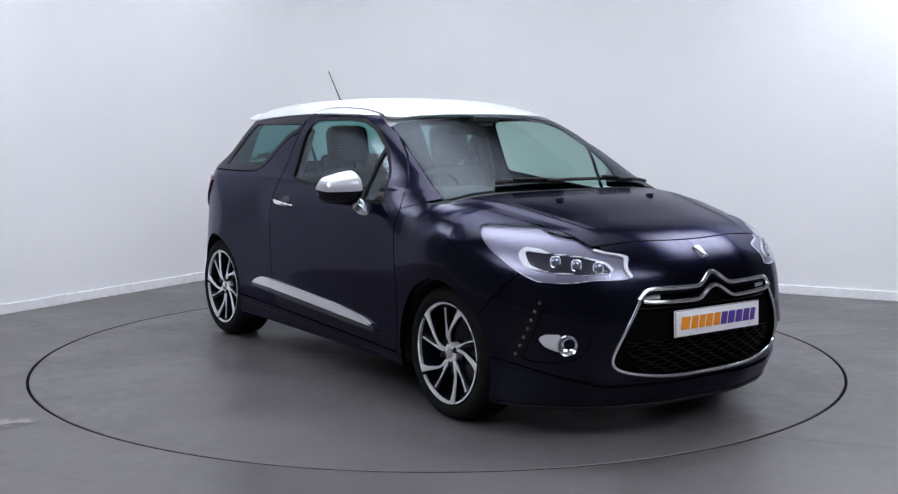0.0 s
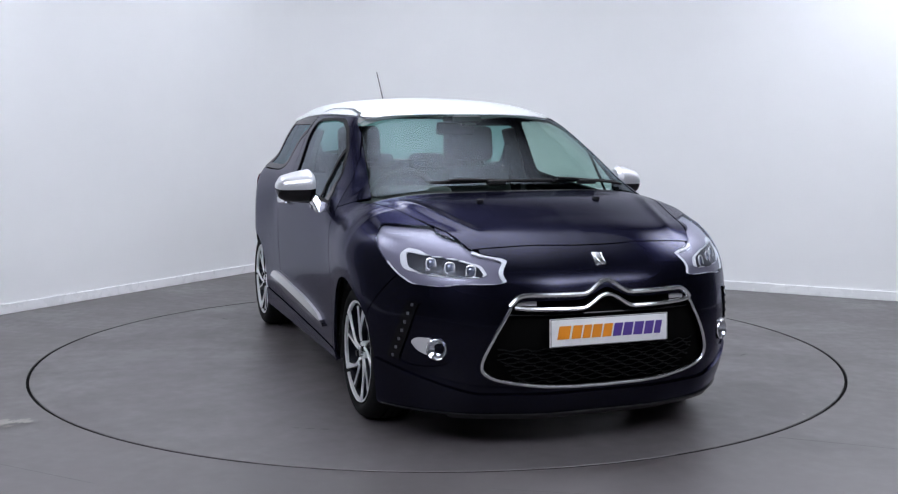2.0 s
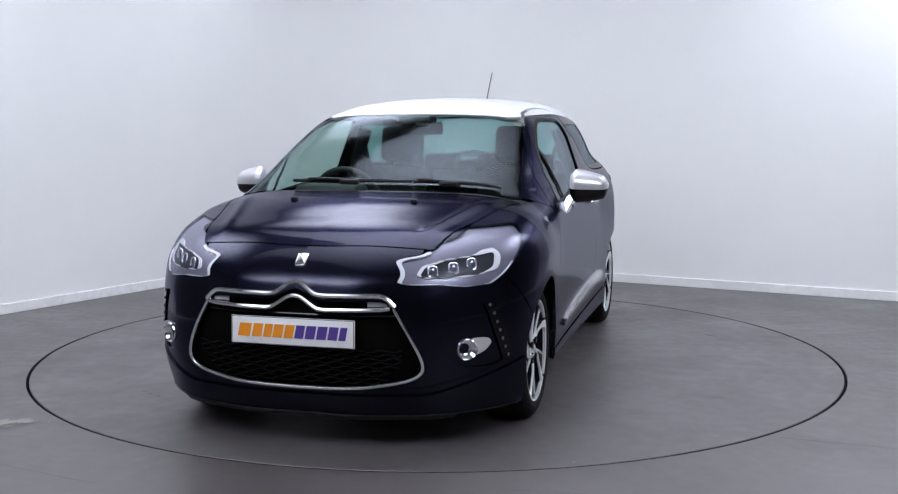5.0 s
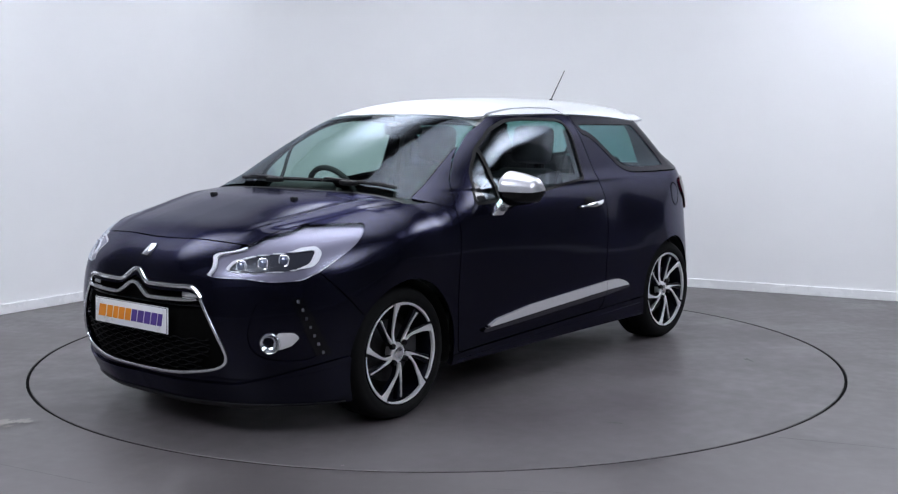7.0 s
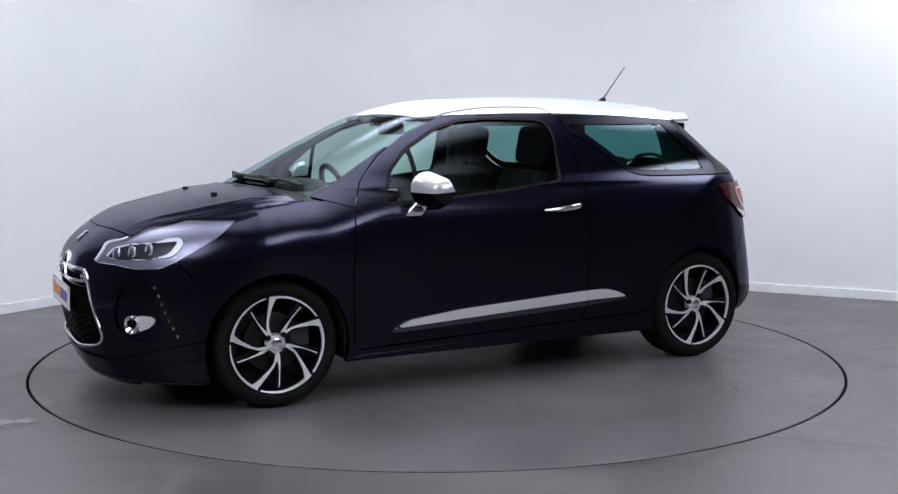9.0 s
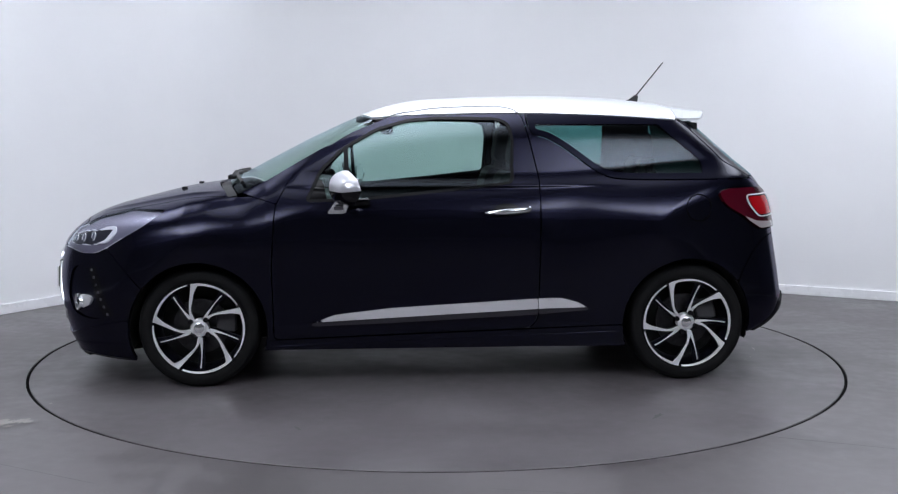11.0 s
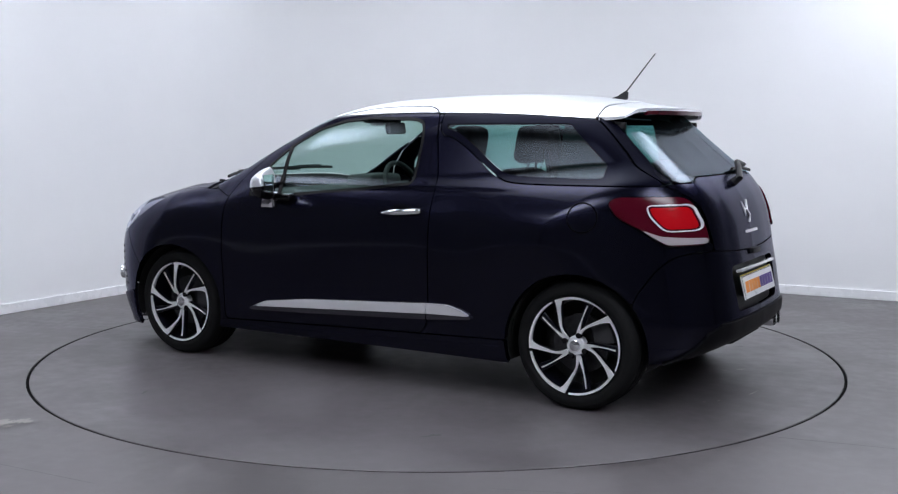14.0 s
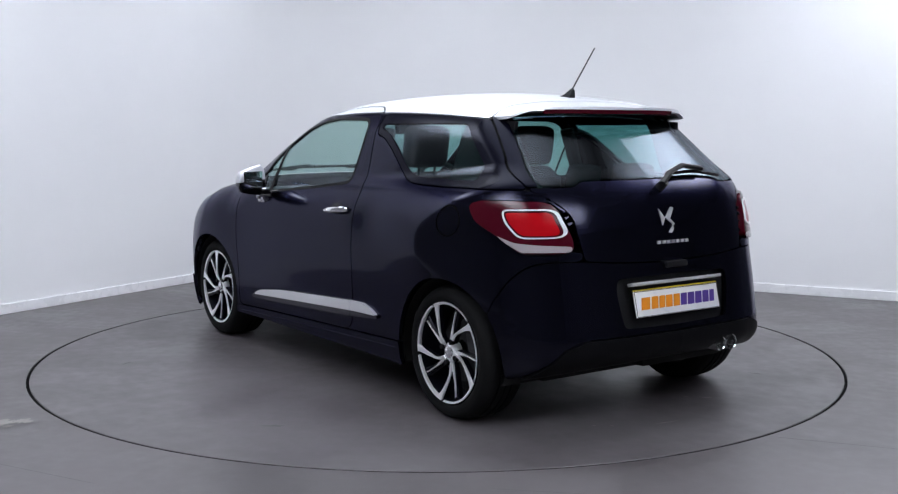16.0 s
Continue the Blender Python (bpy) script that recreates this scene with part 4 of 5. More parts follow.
def build_wheel():
    wheel = new("wheel")
    RO = 0.228
    face = lambda r: -0.004 + 0.012 * (r / RO) ** 2 - 0.02 * max(0.0, 0.35 - r / RO)
    bm = bmesh.new()
    lathe(bm, [(0.222, -0.20), (0.235, -0.207), (0.262, -0.212), (0.285, -0.206), (0.297, -0.190), (0.301, -0.165), (0.302, -0.142), (0.296, -0.141), (0.296, -0.134), (0.303, -0.133), (0.304, -0.108), (0.298, -0.107), (0.298, -0.099), (0.304, -0.098),
               (0.303, -0.071), (0.296, -0.070), (0.296, -0.063), (0.302, -0.062), (0.300, -0.035), (0.295, -0.014), (0.284, 0.004), (0.272, 0.011), (0.268, 0.0105), (0.262, 0.014), (0.245, 0.012), (0.236, 0.006), (0.2335, 0.004), (0.231, 0.009), (0.226, 0.004), (0.222, -0.02)], 96)
    tyre = part("tyre", bm, M["rubber"], wheel, "black low-profile tyre", angle=50)
    bm = bmesh.new()
    for k in range(60):
        a = 2 * math.pi * k / 60
        for y0, y1, w in ((-0.032, -0.060, 0.4), (-0.186, -0.170, 0.4)):
            box(bm, (-0.003, y1 if y1 < y0 else y0, 0.2945), (0.003, y0 if y1 < y0 else y1, 0.3005), m=Matrix.Rotation(a, 4, "Y"))
    part("tread_pattern", bm, M["rubber"], tyre, smooth=False)
    tagged(tyre.children[0], kind="stuff")
    bm = bmesh.new()
    lathe(bm, [(0.224, 0.002), (0.219, -0.004), (0.213, -0.03), (0.205, -0.05), (0.200, -0.12), (0.214, -0.19), (0.224, -0.2), (0.226, -0.19), (0.216, -0.12), (0.224, -0.02), (0.224, 0.002)], 72)
    rim = part("rim", bm, M["alloy_dark"], wheel, "gloss black and machined silver alloy rim")
    for k in range(5):
        base = 97 - 72 * k
        bm = bmesh.new()
        sc = lambda keys: [(r * RO, d + base - 97) for r, d in keys]
        ribbon(bm, sc([(0.20, 138), (0.38, 123), (0.62, 109), (0.80, 103), (0.965, 99.5)]), sc([(0.20, 116), (0.38, 114.5), (0.62, 102.3), (0.80, 96), (0.965, 89.5)]), face, 0.008)
        # the spoke runs on into the rim's edge
        arc = []
        for i in range(25):
            u = i / 24
            a = base + 2.5 - u * 68
            ri = RO * (0.935 + 0.03 * u)
            y = face(RO)
            arc.append([bm.verts.new(polar(ri, a, y - 0.014)), bm.verts.new(polar(ri, a, y - 0.001)), bm.verts.new(polar(RO * 0.995, a, y + 0.0015)), bm.verts.new(polar(RO * 0.995, a, y - 0.014))])
        for A, B in zip(arc, arc[1:]):
            for i in range(4):
                bm.faces.new([A[i], A[(i + 1) % 4], B[(i + 1) % 4], B[i]])
        bm.faces.new(arc[0])
        bm.faces.new(arc[-1][::-1])
        part("spoke", bm, M["alloy"], rim, "machined silver spoke")
        bm = bmesh.new()
        ribbon(bm, sc([(0.20, 138), (0.38, 123), (0.62, 109), (0.80, 103), (0.965, 99.5)]), sc([(0.20, 116), (0.38, 114.5), (0.62, 102.3), (0.80, 96), (0.965, 89.5)]), lambda r: face(r) - 0.0082, 0.024)
        part("spoke_back", bm, M["alloy_dark"], rim)
        bm = bmesh.new()
        ribbon(bm, sc([(0.22, 70), (0.5, 61.2), (0.88, 56.2)]), sc([(0.22, 54), (0.5, 57.2), (0.88, 54.3)]), lambda r: face(r) - 0.003, 0.007)
        part("thin_spoke", bm, M["alloy"], rim, "machined silver spoke")
        bm = bmesh.new()
        ribbon(bm, sc([(0.25, 74), (0.5, 65), (0.92, 60)]), sc([(0.25, 50), (0.5, 52), (0.92, 49)]), lambda r: face(r) - 0.012, 0.022)
        part("inner_spoke", bm, M["alloy_dark"], rim)
    bm = bmesh.new()
    lathe(bm, [(0.0, -0.012), (0.036, -0.012), (0.042, -0.014), (0.046, -0.020), (0.046, -0.05), (0.0, -0.05)], 40)
    part("hub", bm, M["alloy"], rim)
    bm = bmesh.new()
    lathe(bm, [(0.0, 0.0), (0.020, -0.001), (0.026, -0.004), (0.027, -0.012)], 32)
    cap = part("hub_cap", bm, M["chrome"], rim, "round chrome hub cap")
    for k in range(4):
        c = polar(0.053, 52 + 90 * k, -0.004)
        bm = bmesh.new()
        rod(bm, c - Vector((0, 0.012, 0)), c + Vector((0, 0.005, 0)), 0.0145, 0.0125, 12)
        part("wheel_bolt", bm, M["gloss_black"], rim)
    bm = bmesh.new()
    lathe(bm, [(0.05, -0.075), (0.138, -0.075), (0.138, -0.095), (0.05, -0.095), (0.05, -0.075)], 48)
    part("brake_disc", bm, M["steel"], wheel)
    bm = bmesh.new()
    box(bm, (-0.05, -0.12, -0.05), (0.05, -0.055, 0.05), 0.014, 3, Matrix.Translation((-0.125, 0, 0.02)))
    part("brake_caliper", bm, M["grey_plastic"], wheel)
    bm = bmesh.new()
    lathe(bm, [(0.0, -0.13), (0.21, -0.13), (0.21, -0.135), (0.0, -0.135)], 40)
    part("back_plate", bm, M["liner"], wheel)
    return wheel


# every wheel is a part of the car: its pieces hang on one tyre
first = build_wheel()
spots = [(1.232, 0.808, 0), (-1.232, 0.800, 0), (1.232, -0.808, 180), (-1.232, -0.800, 180)]
pieces = [o for o in first.children]
tyre0 = [o for o in pieces if o.name.startswith("tyre")][0]


def mount(x, y, turn, spin, originals):
    m = pose(x, y, 0.2975, 0, 0, turn) @ Matrix.Rotation(radians(spin), 4, "Y")
    group = {}
    for o in [tyre0] + [p for p in pieces if p is not tyre0]:
        c = o if originals else o.copy()
        if not originals:
            scene.collection.objects.link(c)
        c.parent = car
        c.matrix_basis = m
        for kid in o.children:
            k = kid if originals else kid.copy()
            if not originals:
                scene.collection.objects.link(k)
                k.parent = c


for n, (x, y, turn) in reversed(list(enumerate(spots))):
    mount(x, y, turn, (0, 16.5, -31, 5)[n], n == 0)
bpy.data.objects.remove(first)

# wheel-arch liners and the underside
for x in (1.232, -1.232):
    for s in (1, -1):
        bm = bmesh.new()
        rows = []
        for k in range(33):
            a = radians(-20 + 220 * k / 32)
            c, d = math.cos(a), math.sin(a)
            lx, lz = x + 0.337 * c, max(0.292 + 0.337 * d, 0.20)
            brim = min(0.815, float(cast("side", np.array([lx]), np.array([max(lz, 0.26)]))[0][1]) - 0.012)
            rows.append([bm.verts.new((x + r * c, s * y, max(0.292 + r * d, 0.20))) for r, y in ((0.336, brim), (0.345, brim - 0.015), (0.345, 0.56), (0.02, 0.555))])
        for A, B in zip(rows, rows[1:]):
            for i in range(3):
                bm.faces.new([A[i], A[i + 1], B[i + 1], B[i]])
        part("arch_liner", bm, M["liner"], car)
bm = bmesh.new()
box(bm, (-1.60, -0.56, 0.20), (1.86, 0.56, 0.26), 0.02)
box(bm, (-1.80, -0.52, 0.30), (-1.58, 0.52, 0.36), 0.02)
box(bm, (-1.76, -0.40, 0.235), (-1.56, 0.12, 0.33), 0.03)
box(bm, (-0.88, -0.80, 0.19), (0.88, 0.80, 0.25), 0.02)
part("underbody", bm, M["liner"], car)
# hidden dark blocks, added in nose and boot to stop light passing through
bm = bmesh.new()
box(bm, (0.95, -0.56, 0.25), (1.80, 0.56, 0.80), 0.05)
part("bulkhead", bm, M["liner"], car)
bm = bmesh.new()
box(bm, (-1.72, -0.52, 0.25), (-1.30, 0.52, 0.74), 0.05)
part("boot_liner", bm, M["liner"], car)
for s in (1, -1):
    bm = bmesh.new()
    xs = np.linspace(-0.86, 0.86, 40)
    q = cast("side", xs, 0.236 - 0.033 * xs)
    tube(bm, [Vector((a[0], (a[1] + 0.002) * s, a[2])) for a in q], 0.003, 6)
    part("skirt_edge", bm, M["paint"], car)
bm = bmesh.new()
rod(bm, (-1.23, -0.6, 0.27), (-1.23, 0.6, 0.27), 0.04)
part("rear_axle", bm, M["liner"], car)


# ---------- front and rear details ----------
def on_nose(y, z, out=0.0):
    q = cast("ahead", np.array([y]), np.array([z]))
    return Vector(q[0] + body_normal(q)[0] * out)


def bar_along(name, keys, width, height, mat, parent, out=0.004, n=40, label=""):
    """A bar with a rounded face that follows the nose through (y, z) keys."""
    pts = []
    for (y0, z0), (y1, z1) in zip(keys, keys[1:]):
        k = max(2, int(n * math.hypot(y1 - y0, z1 - z0)))
        pts += [(y0 + (y1 - y0) * i / k, z0 + (z1 - z0) * i / k) for i in range(k)]
    pts.append(keys[-1])
    P = np.array(pts)
    for _ in range(2):
        P[1:-1] = 0.25 * P[:-2] + 0.5 * P[1:-1] + 0.25 * P[2:]
    bm = bmesh.new()
    D = np.gradient(P, axis=0)
    D /= np.maximum(np.linalg.norm(D, axis=1, keepdims=True), 1e-9)
    N = np.stack([-D[:, 1], D[:, 0]], -1)
    shape = np.array(((-1, -0.02), (-1, 0.35), (-0.7, 0.8), (0, 1.0), (0.7, 0.8), (1, 0.35), (1, -0.02)))
    Q = P[:, None] + N[:, None] * shape[None, :, :1] * width / 2
    S = cast("ahead", Q[..., 0], Q[..., 1])
    S = S + body_normal(S) * (out + shape[None, :, 1:] * height)
    rows = [[bm.verts.new(v) for v in ring] for ring in S]
    for A, B in zip(rows, rows[1:]):
        for i in range(6):
            bm.faces.new([A[i], A[i + 1], B[i + 1], B[i]])
    bm.faces.new(rows[0])
    bm.faces.new(rows[-1][::-1])
    return part(name, bm, mat, parent, label, angle=40)


half = [(0.398, 0.590), (0.455, 0.49), (0.497, 0.40), (0.508, 0.35), (0.495, 0.322), (0.455, 0.302), (0.39, 0.287), (0.28, 0.271), (0.14, 0.263), (0.0, 0.261)]
bar_along("grille_surround", [(-y, z) for y, z in half][:-1] + half[::-1], 0.013, 0.008, M["chrome"], car, -0.002, 60, "thin chrome line round the grille")
upper = [(0.402, 0.596), (0.372, 0.630), (0.345, 0.637), (0.085, 0.635), (0.022, 0.683), (0.0, 0.687)]
lower = [(0.385, 0.590), (0.36, 0.585), (0.10, 0.580), (0.025, 0.629), (0.0, 0.632)]
bar_along("upper_chevron", [(-y, z) for y, z in upper][:-1] + upper[::-1], 0.020, 0.014, M["chrome"], car, -0.004, 60, "chrome chevron bar")
bar_along("lower_chevron", [(-y, z) for y, z in lower][:-1] + lower[::-1], 0.018, 0.014, M["chrome"], car, -0.004, 60, "chrome chevron bar")
for s in (1, -1):
    bar_along("bar_end", [(s * 0.375, 0.612), (s * 0.30, 0.612)], 0.030, 0.004, M["satin"], car, -0.016, 60)
# honeycomb bars low in the grille
for r in range(9):
    z = 0.283 + 0.017 * r
    w = 0.36 + 0.09 * min(r, 6) / 6
    pts = []
    for i in range(int(2 * w / 0.022) + 1):
        y = -w + 0.022 * i
        pts.append(on_nose(y, z + (0.004 if (i + r) % 4 in (0, 1) else -0.004), -0.016))
    bm = bmesh.new()
    tube(bm, pts, 0.0028, 5)
    part("grille_bar", bm, M["seal"], car)
bar_along("grille_shelf", [(-0.44, 0.562), (0.0, 0.560), (0.44, 0.562)], 0.012, 0.01, M["gloss_black"], car, -0.022, 40)


def number_plate(name, m, parent, yellow=False):
    """A show plate: white board with slanted colour blocks in place of its lettering."""
    bm = bmesh.new()
    box(bm, (-0.262, -0.005, -0.056), (0.262, 0.003, 0.056), 0.004, 2, m)
    board = part(name, bm, M["plate"], parent, "white show plate with orange and purple lettering blocks")
    bm = bmesh.new()
    for zz in (-0.0535, 0.0535):
        box(bm, (-0.258, 0.0032, zz - 0.0012), (0.258, 0.0040, zz + 0.0012), m=m)
    for xx in (-0.258, 0.258):
        box(bm, (xx - 0.0012, 0.0032, -0.0535), (xx + 0.0012, 0.0040, 0.0535), m=m)
    part("plate_border", bm, M["grey_plastic"], board, smooth=False)
    widths = (0.064, 0.050, 0.042, 0.050, 0.048, 0.046, 0.050, 0.050, 0.048, 0.036)
    x = -0.232
    for k, w in enumerate(widths):
        bm = bmesh.new()
        lean = 0.010
        z0, z1 = -0.025, 0.027
        wd = w * 0.80
        quads = [[(x, z0), (x + wd, z0), (x + wd + lean, z1), (x + lean, z1)]]
        for q in quads:
            vs = [bm.verts.new(m @ Vector((u, 0.0044, v))) for u, v in q]
            f = bm.faces.new(vs)
            r = bmesh.ops.extrude_face_region(bm, geom=[f])
            for v in [e for e in r["geom"] if isinstance(e, bmesh.types.BMVert)]:
                v.co += (m.to_3x3() @ Vector((0, 0.0012, 0)))
        part("lettering_block", bm, M["orange"] if k < 5 else M["purple"], board, smooth=False)
        x += w * 0.955
    return board


# the plate's own x runs to the right of who reads it, y towards the reader
front_m = Matrix.Translation((2.062, 0.0, 0.491)) @ Matrix(((0, 1, 0, 0), (1, 0, 0, 0), (0, 0, 1, 0), (0, 0, 0, 1))) @ pose(0, 0, 0, 2, 0, 0)
number_plate("front_plate", front_m, nose)
rear_m = Matrix.Translation((-1.845, 0.0, 0.541)) @ Matrix(((0, -1, 0, 0), (-1, 0, 0, 0), (0, 0, 1, 0), (0, 0, 0, 1))) @ pose(0, 0, 0, 14, 0, 0)
rear_plate = number_plate("rear_plate", rear_m, rear_bumper)
bm = bmesh.new()
box(bm, (-0.262, -0.002, 0.0575), (0.262, 0.001, 0.063), m=rear_m)
part("plate_edge", bm, M["yellow"], rear_plate, smooth=False)
bm = bmesh.new()
box(bm, (-0.28, -0.01, 0.078), (0.28, 0.022, 0.094), 0.005, 2, rear_m)
part("plate_garnish", bm, M["satin"], rear_bumper, "satin chrome strip over the plate")
bm = bmesh.new()
box(bm, (-1.832, -0.075, 0.684), (-1.78, 0.055, 0.712), 0.008)
part("tailgate_release", bm, M["black"], tailgate)


def on_tail(y, z, out=0.0):
    q = cast("behind", np.array([y]), np.array([z]))
    return Vector(q[0] + body_normal(q)[0] * out)


def tail_sign(name, polys, parent, mat, label=""):
    """Flat raised shapes on the tailgate, as (y, z) outlines."""
    bm = bmesh.new()
    for poly in polys:
        top = [bm.verts.new(on_tail(y, z, 0.006)) for y, z in poly]
        low = [bm.verts.new(on_tail(y, z, 0.0)) for y, z in poly]
        bm.faces.new(top)
        for i in range(len(poly)):
            j = (i + 1) % len(poly)
            bm.faces.new([top[i], low[i], low[j], top[j]])
    return part(name, bm, mat, parent, label, smooth=False)


tail_sign("badge", [[(0.045, 0.935), (0.020, 0.895), (0.040, 0.865)], [(0.020, 0.895), (-0.030, 0.940), (-0.048, 0.936), (-0.012, 0.893)], [(0.012, 0.893), (-0.020, 0.870), (-0.022, 0.845), (-0.005, 0.830), (0.008, 0.834), (-0.008, 0.852), (-0.034, 0.868), (-0.006, 0.895)]], tailgate, M["satin"], "chrome badge")
for k in range(7):
    y = 0.088 - 0.029 * k
    tail_sign("lettering_bar", [[(y, 0.786), (y, 0.800), (y - 0.019, 0.801), (y - 0.019, 0.787)]], tailgate, M["satin"])
# badge over the grille
bm = bmesh.new()
q = on_nose(0.0, 0.762, 0.0)
m = Matrix.Translation(q) @ Vector(body_normal(np.array([q]))[0]).to_track_quat("Z", "Y").to_matrix().to_4x4()
box(bm, (-0.022, -0.033, -0.004), (0.022, 0.033, 0.006), 0.004, 2, m)
box(bm, (-0.008, -0.034, 0.004), (0.012, 0.030, 0.009), 0.003, 2, m @ Matrix.Rotation(0.35, 4, "Z"))
part("badge", bm, M["chrome"], car, "small chrome badge")
# exhaust
for y in (-0.27, -0.345):
    bm = bmesh.new()
    lathe(bm, [(0.033, 0.02), (0.036, 0.0), (0.036, -0.16), (0.0, -0.16), (0.0, -0.15), (0.030, -0.15), (0.031, 0.018), (0.033, 0.02)], 28, Matrix.Translation((-1.842, y, 0.318)) @ pose(0, 0, 0, 0, 0, 90))
    part("exhaust_tip", bm, M["chrome"], car, "twin chrome exhaust pipe")
# washer jets
for y in (0.287, -0.287):
    q = cast("top", np.array([1.372]), np.array([y]))[0]
    bm = bmesh.new()
    box(bm, (-0.014, -0.014, -0.004), (0.014, 0.014, 0.012), 0.005, 2, Matrix.Translation(Vector(q)))
    part("washer_jet", bm, M["black"], hood)

# roof spoiler
bm = bmesh.new()
cols = []
for i in range(41):
    y = -0.545 + 1.09 * i / 40
    seat_z = float(cast("top", np.array([-1.2245]), np.array([y]))[0][2])
    end = max(0, abs(y) - 0.42) / 0.125
    tip = -1.452 + 0.30 * y * y + 0.5 * max(0, abs(y) - 0.47) ** 1.5
    ring = []
    for u in np.linspace(0, 1, 9):
        x = -1.2245 + (tip + 1.2245) * u
        z = float(TOP(x) - CROWN(abs(y)) * 0.75 - max(abs(y) - 0.4, 0) ** 2 * 0.45) - 0.028 * max(0, abs(y) - 0.47) / 0.095 + 0.012 * u * u
        ring.append((x, z))
    d = seat_z - ring[0][1]
    ring = [(x, z + d * (1 - k / 8)) for k, (x, z) in enumerate(ring)]
    low = [(x, z - (0.011 + 0.024 * (1 - (k / 8)) ** 0.7) * (1 - 0.75 * end) - (0.008 if k < 8 else 0.006)) for k, (x, z) in enumerate(ring)]
    cols.append([bm.verts.new((x, y, z)) for x, z in ring] + [bm.verts.new((x - (0.004 if k == 8 else 0), y, z)) for k, (x, z) in reversed(list(enumerate(low)))])
for A, B in zip(cols, cols[1:]):
    n = len(A)
    for k in range(n):
        bm.faces.new([A[k], A[(k + 1) % n], B[(k + 1) % n], B[k]])
bm.faces.new(cols[0])
bm.faces.new(cols[-1][::-1])
under = bmesh.new()
sheet = [[under.verts.new(v.co - Vector((0, 0, 0.003))) for v in c[10:]] + [under.verts.new(v.co + Vector((0, 0, 0.002))) for v in reversed(c[10:])] for c in cols[1:-1]]
for A, B in zip(sheet, sheet[1:]):
    n = len(A)
    for k in range(n):
        under.faces.new([A[k], A[(k + 1) % n], B[(k + 1) % n], B[k]])
spoiler = part("roof_spoiler", bm, M["roof"], tailgate, "white roof spoiler", angle=50)
bm = bmesh.new()
rows = []
for i in range(25):
    y = -0.40 + 0.80 * i / 24
    tip = -1.452 + 0.30 * y * y
    z = float(TOP(tip) - CROWN(abs(y)) * 0.75) + 0.012
    rows.append([bm.verts.new((tip + 0.012, y, z - 0.014)), bm.verts.new((tip - 0.0065, y, z - 0.012)), bm.verts.new((tip - 0.004, y, z - 0.030)), bm.verts.new((tip + 0.012, y, z - 0.032))])
for A, B in zip(rows, rows[1:]):
    for k in range(4):
        bm.faces.new([A[k], A[(k + 1) % 4], B[(k + 1) % 4], B[k]])
bm.faces.new(rows[0])
bm.faces.new(rows[-1][::-1])
part("underside", under, M["black"], spoiler, "black underside of the spoiler")
part("brake_light", bm, M["red_dark"], spoiler, "red high brake light")
for s in (1, -1):
    bm = bmesh.new()
    vs = [(-1.25, 0.530, 1.322), (-1.345, 0.518, 1.316), (-1.345, 0.520, 1.262), (-1.30, 0.530, 1.290)]
    a = [bm.verts.new((x, y * s, z)) for x, y, z in vs]
    b = [bm.verts.new((x, (y - 0.02) * s, z)) for x, y, z in vs]
    bm.faces.new(a)
    bm.faces.new(b[::-1])
    for k in range(4):
        bm.faces.new([a[k], b[k], b[(k + 1) % 4], a[(k + 1) % 4]])
    part("spoiler_cheek", bm, M["black"], spoiler, smooth=False)

# aerial
bm = bmesh.new()
zr = float(TOP(-1.09) + RISE(-1.09))
fin = [(-1.03, 0.0), (-1.145, 0.0), (-1.152, 0.040), (-1.132, 0.044), (-1.10, 0.016)]
left = [bm.verts.new((x, 0.017 - 0.010 * (h / 0.044), zr - 0.006 + h)) for x, h in fin]
right = [bm.verts.new((x, -0.017 + 0.010 * (h / 0.044), zr - 0.006 + h)) for x, h in fin]
bm.faces.new(left)
bm.faces.new(right[::-1])
for k in range(5):
    bm.faces.new([left[k], right[k], right[(k + 1) % 5], left[(k + 1) % 5]])
bmesh.ops.bevel(bm, geom=bm.edges[:], offset=0.003, segments=2, affect="EDGES")
part("aerial_base", bm, M["black"], roof)
bm = bmesh.new()
rod(bm, (-1.140, 0, zr + 0.034), (-1.292, 0, 1.660), 0.0042, 0.0030, 8)
part("aerial_whip", bm, M["grey_plastic"], roof)

# rear wiper
bm = bmesh.new()
pv = on_tail(-0.02, 1.025, 0.02)
rod(bm, on_tail(-0.02, 1.025, -0.01), on_tail(-0.02, 1.025, 0.045), 0.022, 0.018)
tube(bm, [on_tail(0.0, 1.02, 0.040), on_tail(-0.08, 1.055, 0.050), on_tail(-0.20, 1.085, 0.045), on_tail(-0.34, 1.078, 0.030)], 0.016, 8, flat=0.7)
tube(bm, [on_tail(-0.10, 1.072, 0.018), on_tail(-0.30, 1.078, 0.016), on_tail(-0.46, 1.058, 0.014)], 0.008, 6)
part("rear_wiper", bm, M["black"], tailgate)


# front wipers
def on_screen(x, y, out):
    q = cast("top", np.array([x]), np.array([y]))
    return Vector(q[0] + body_normal(q)[0] * out)


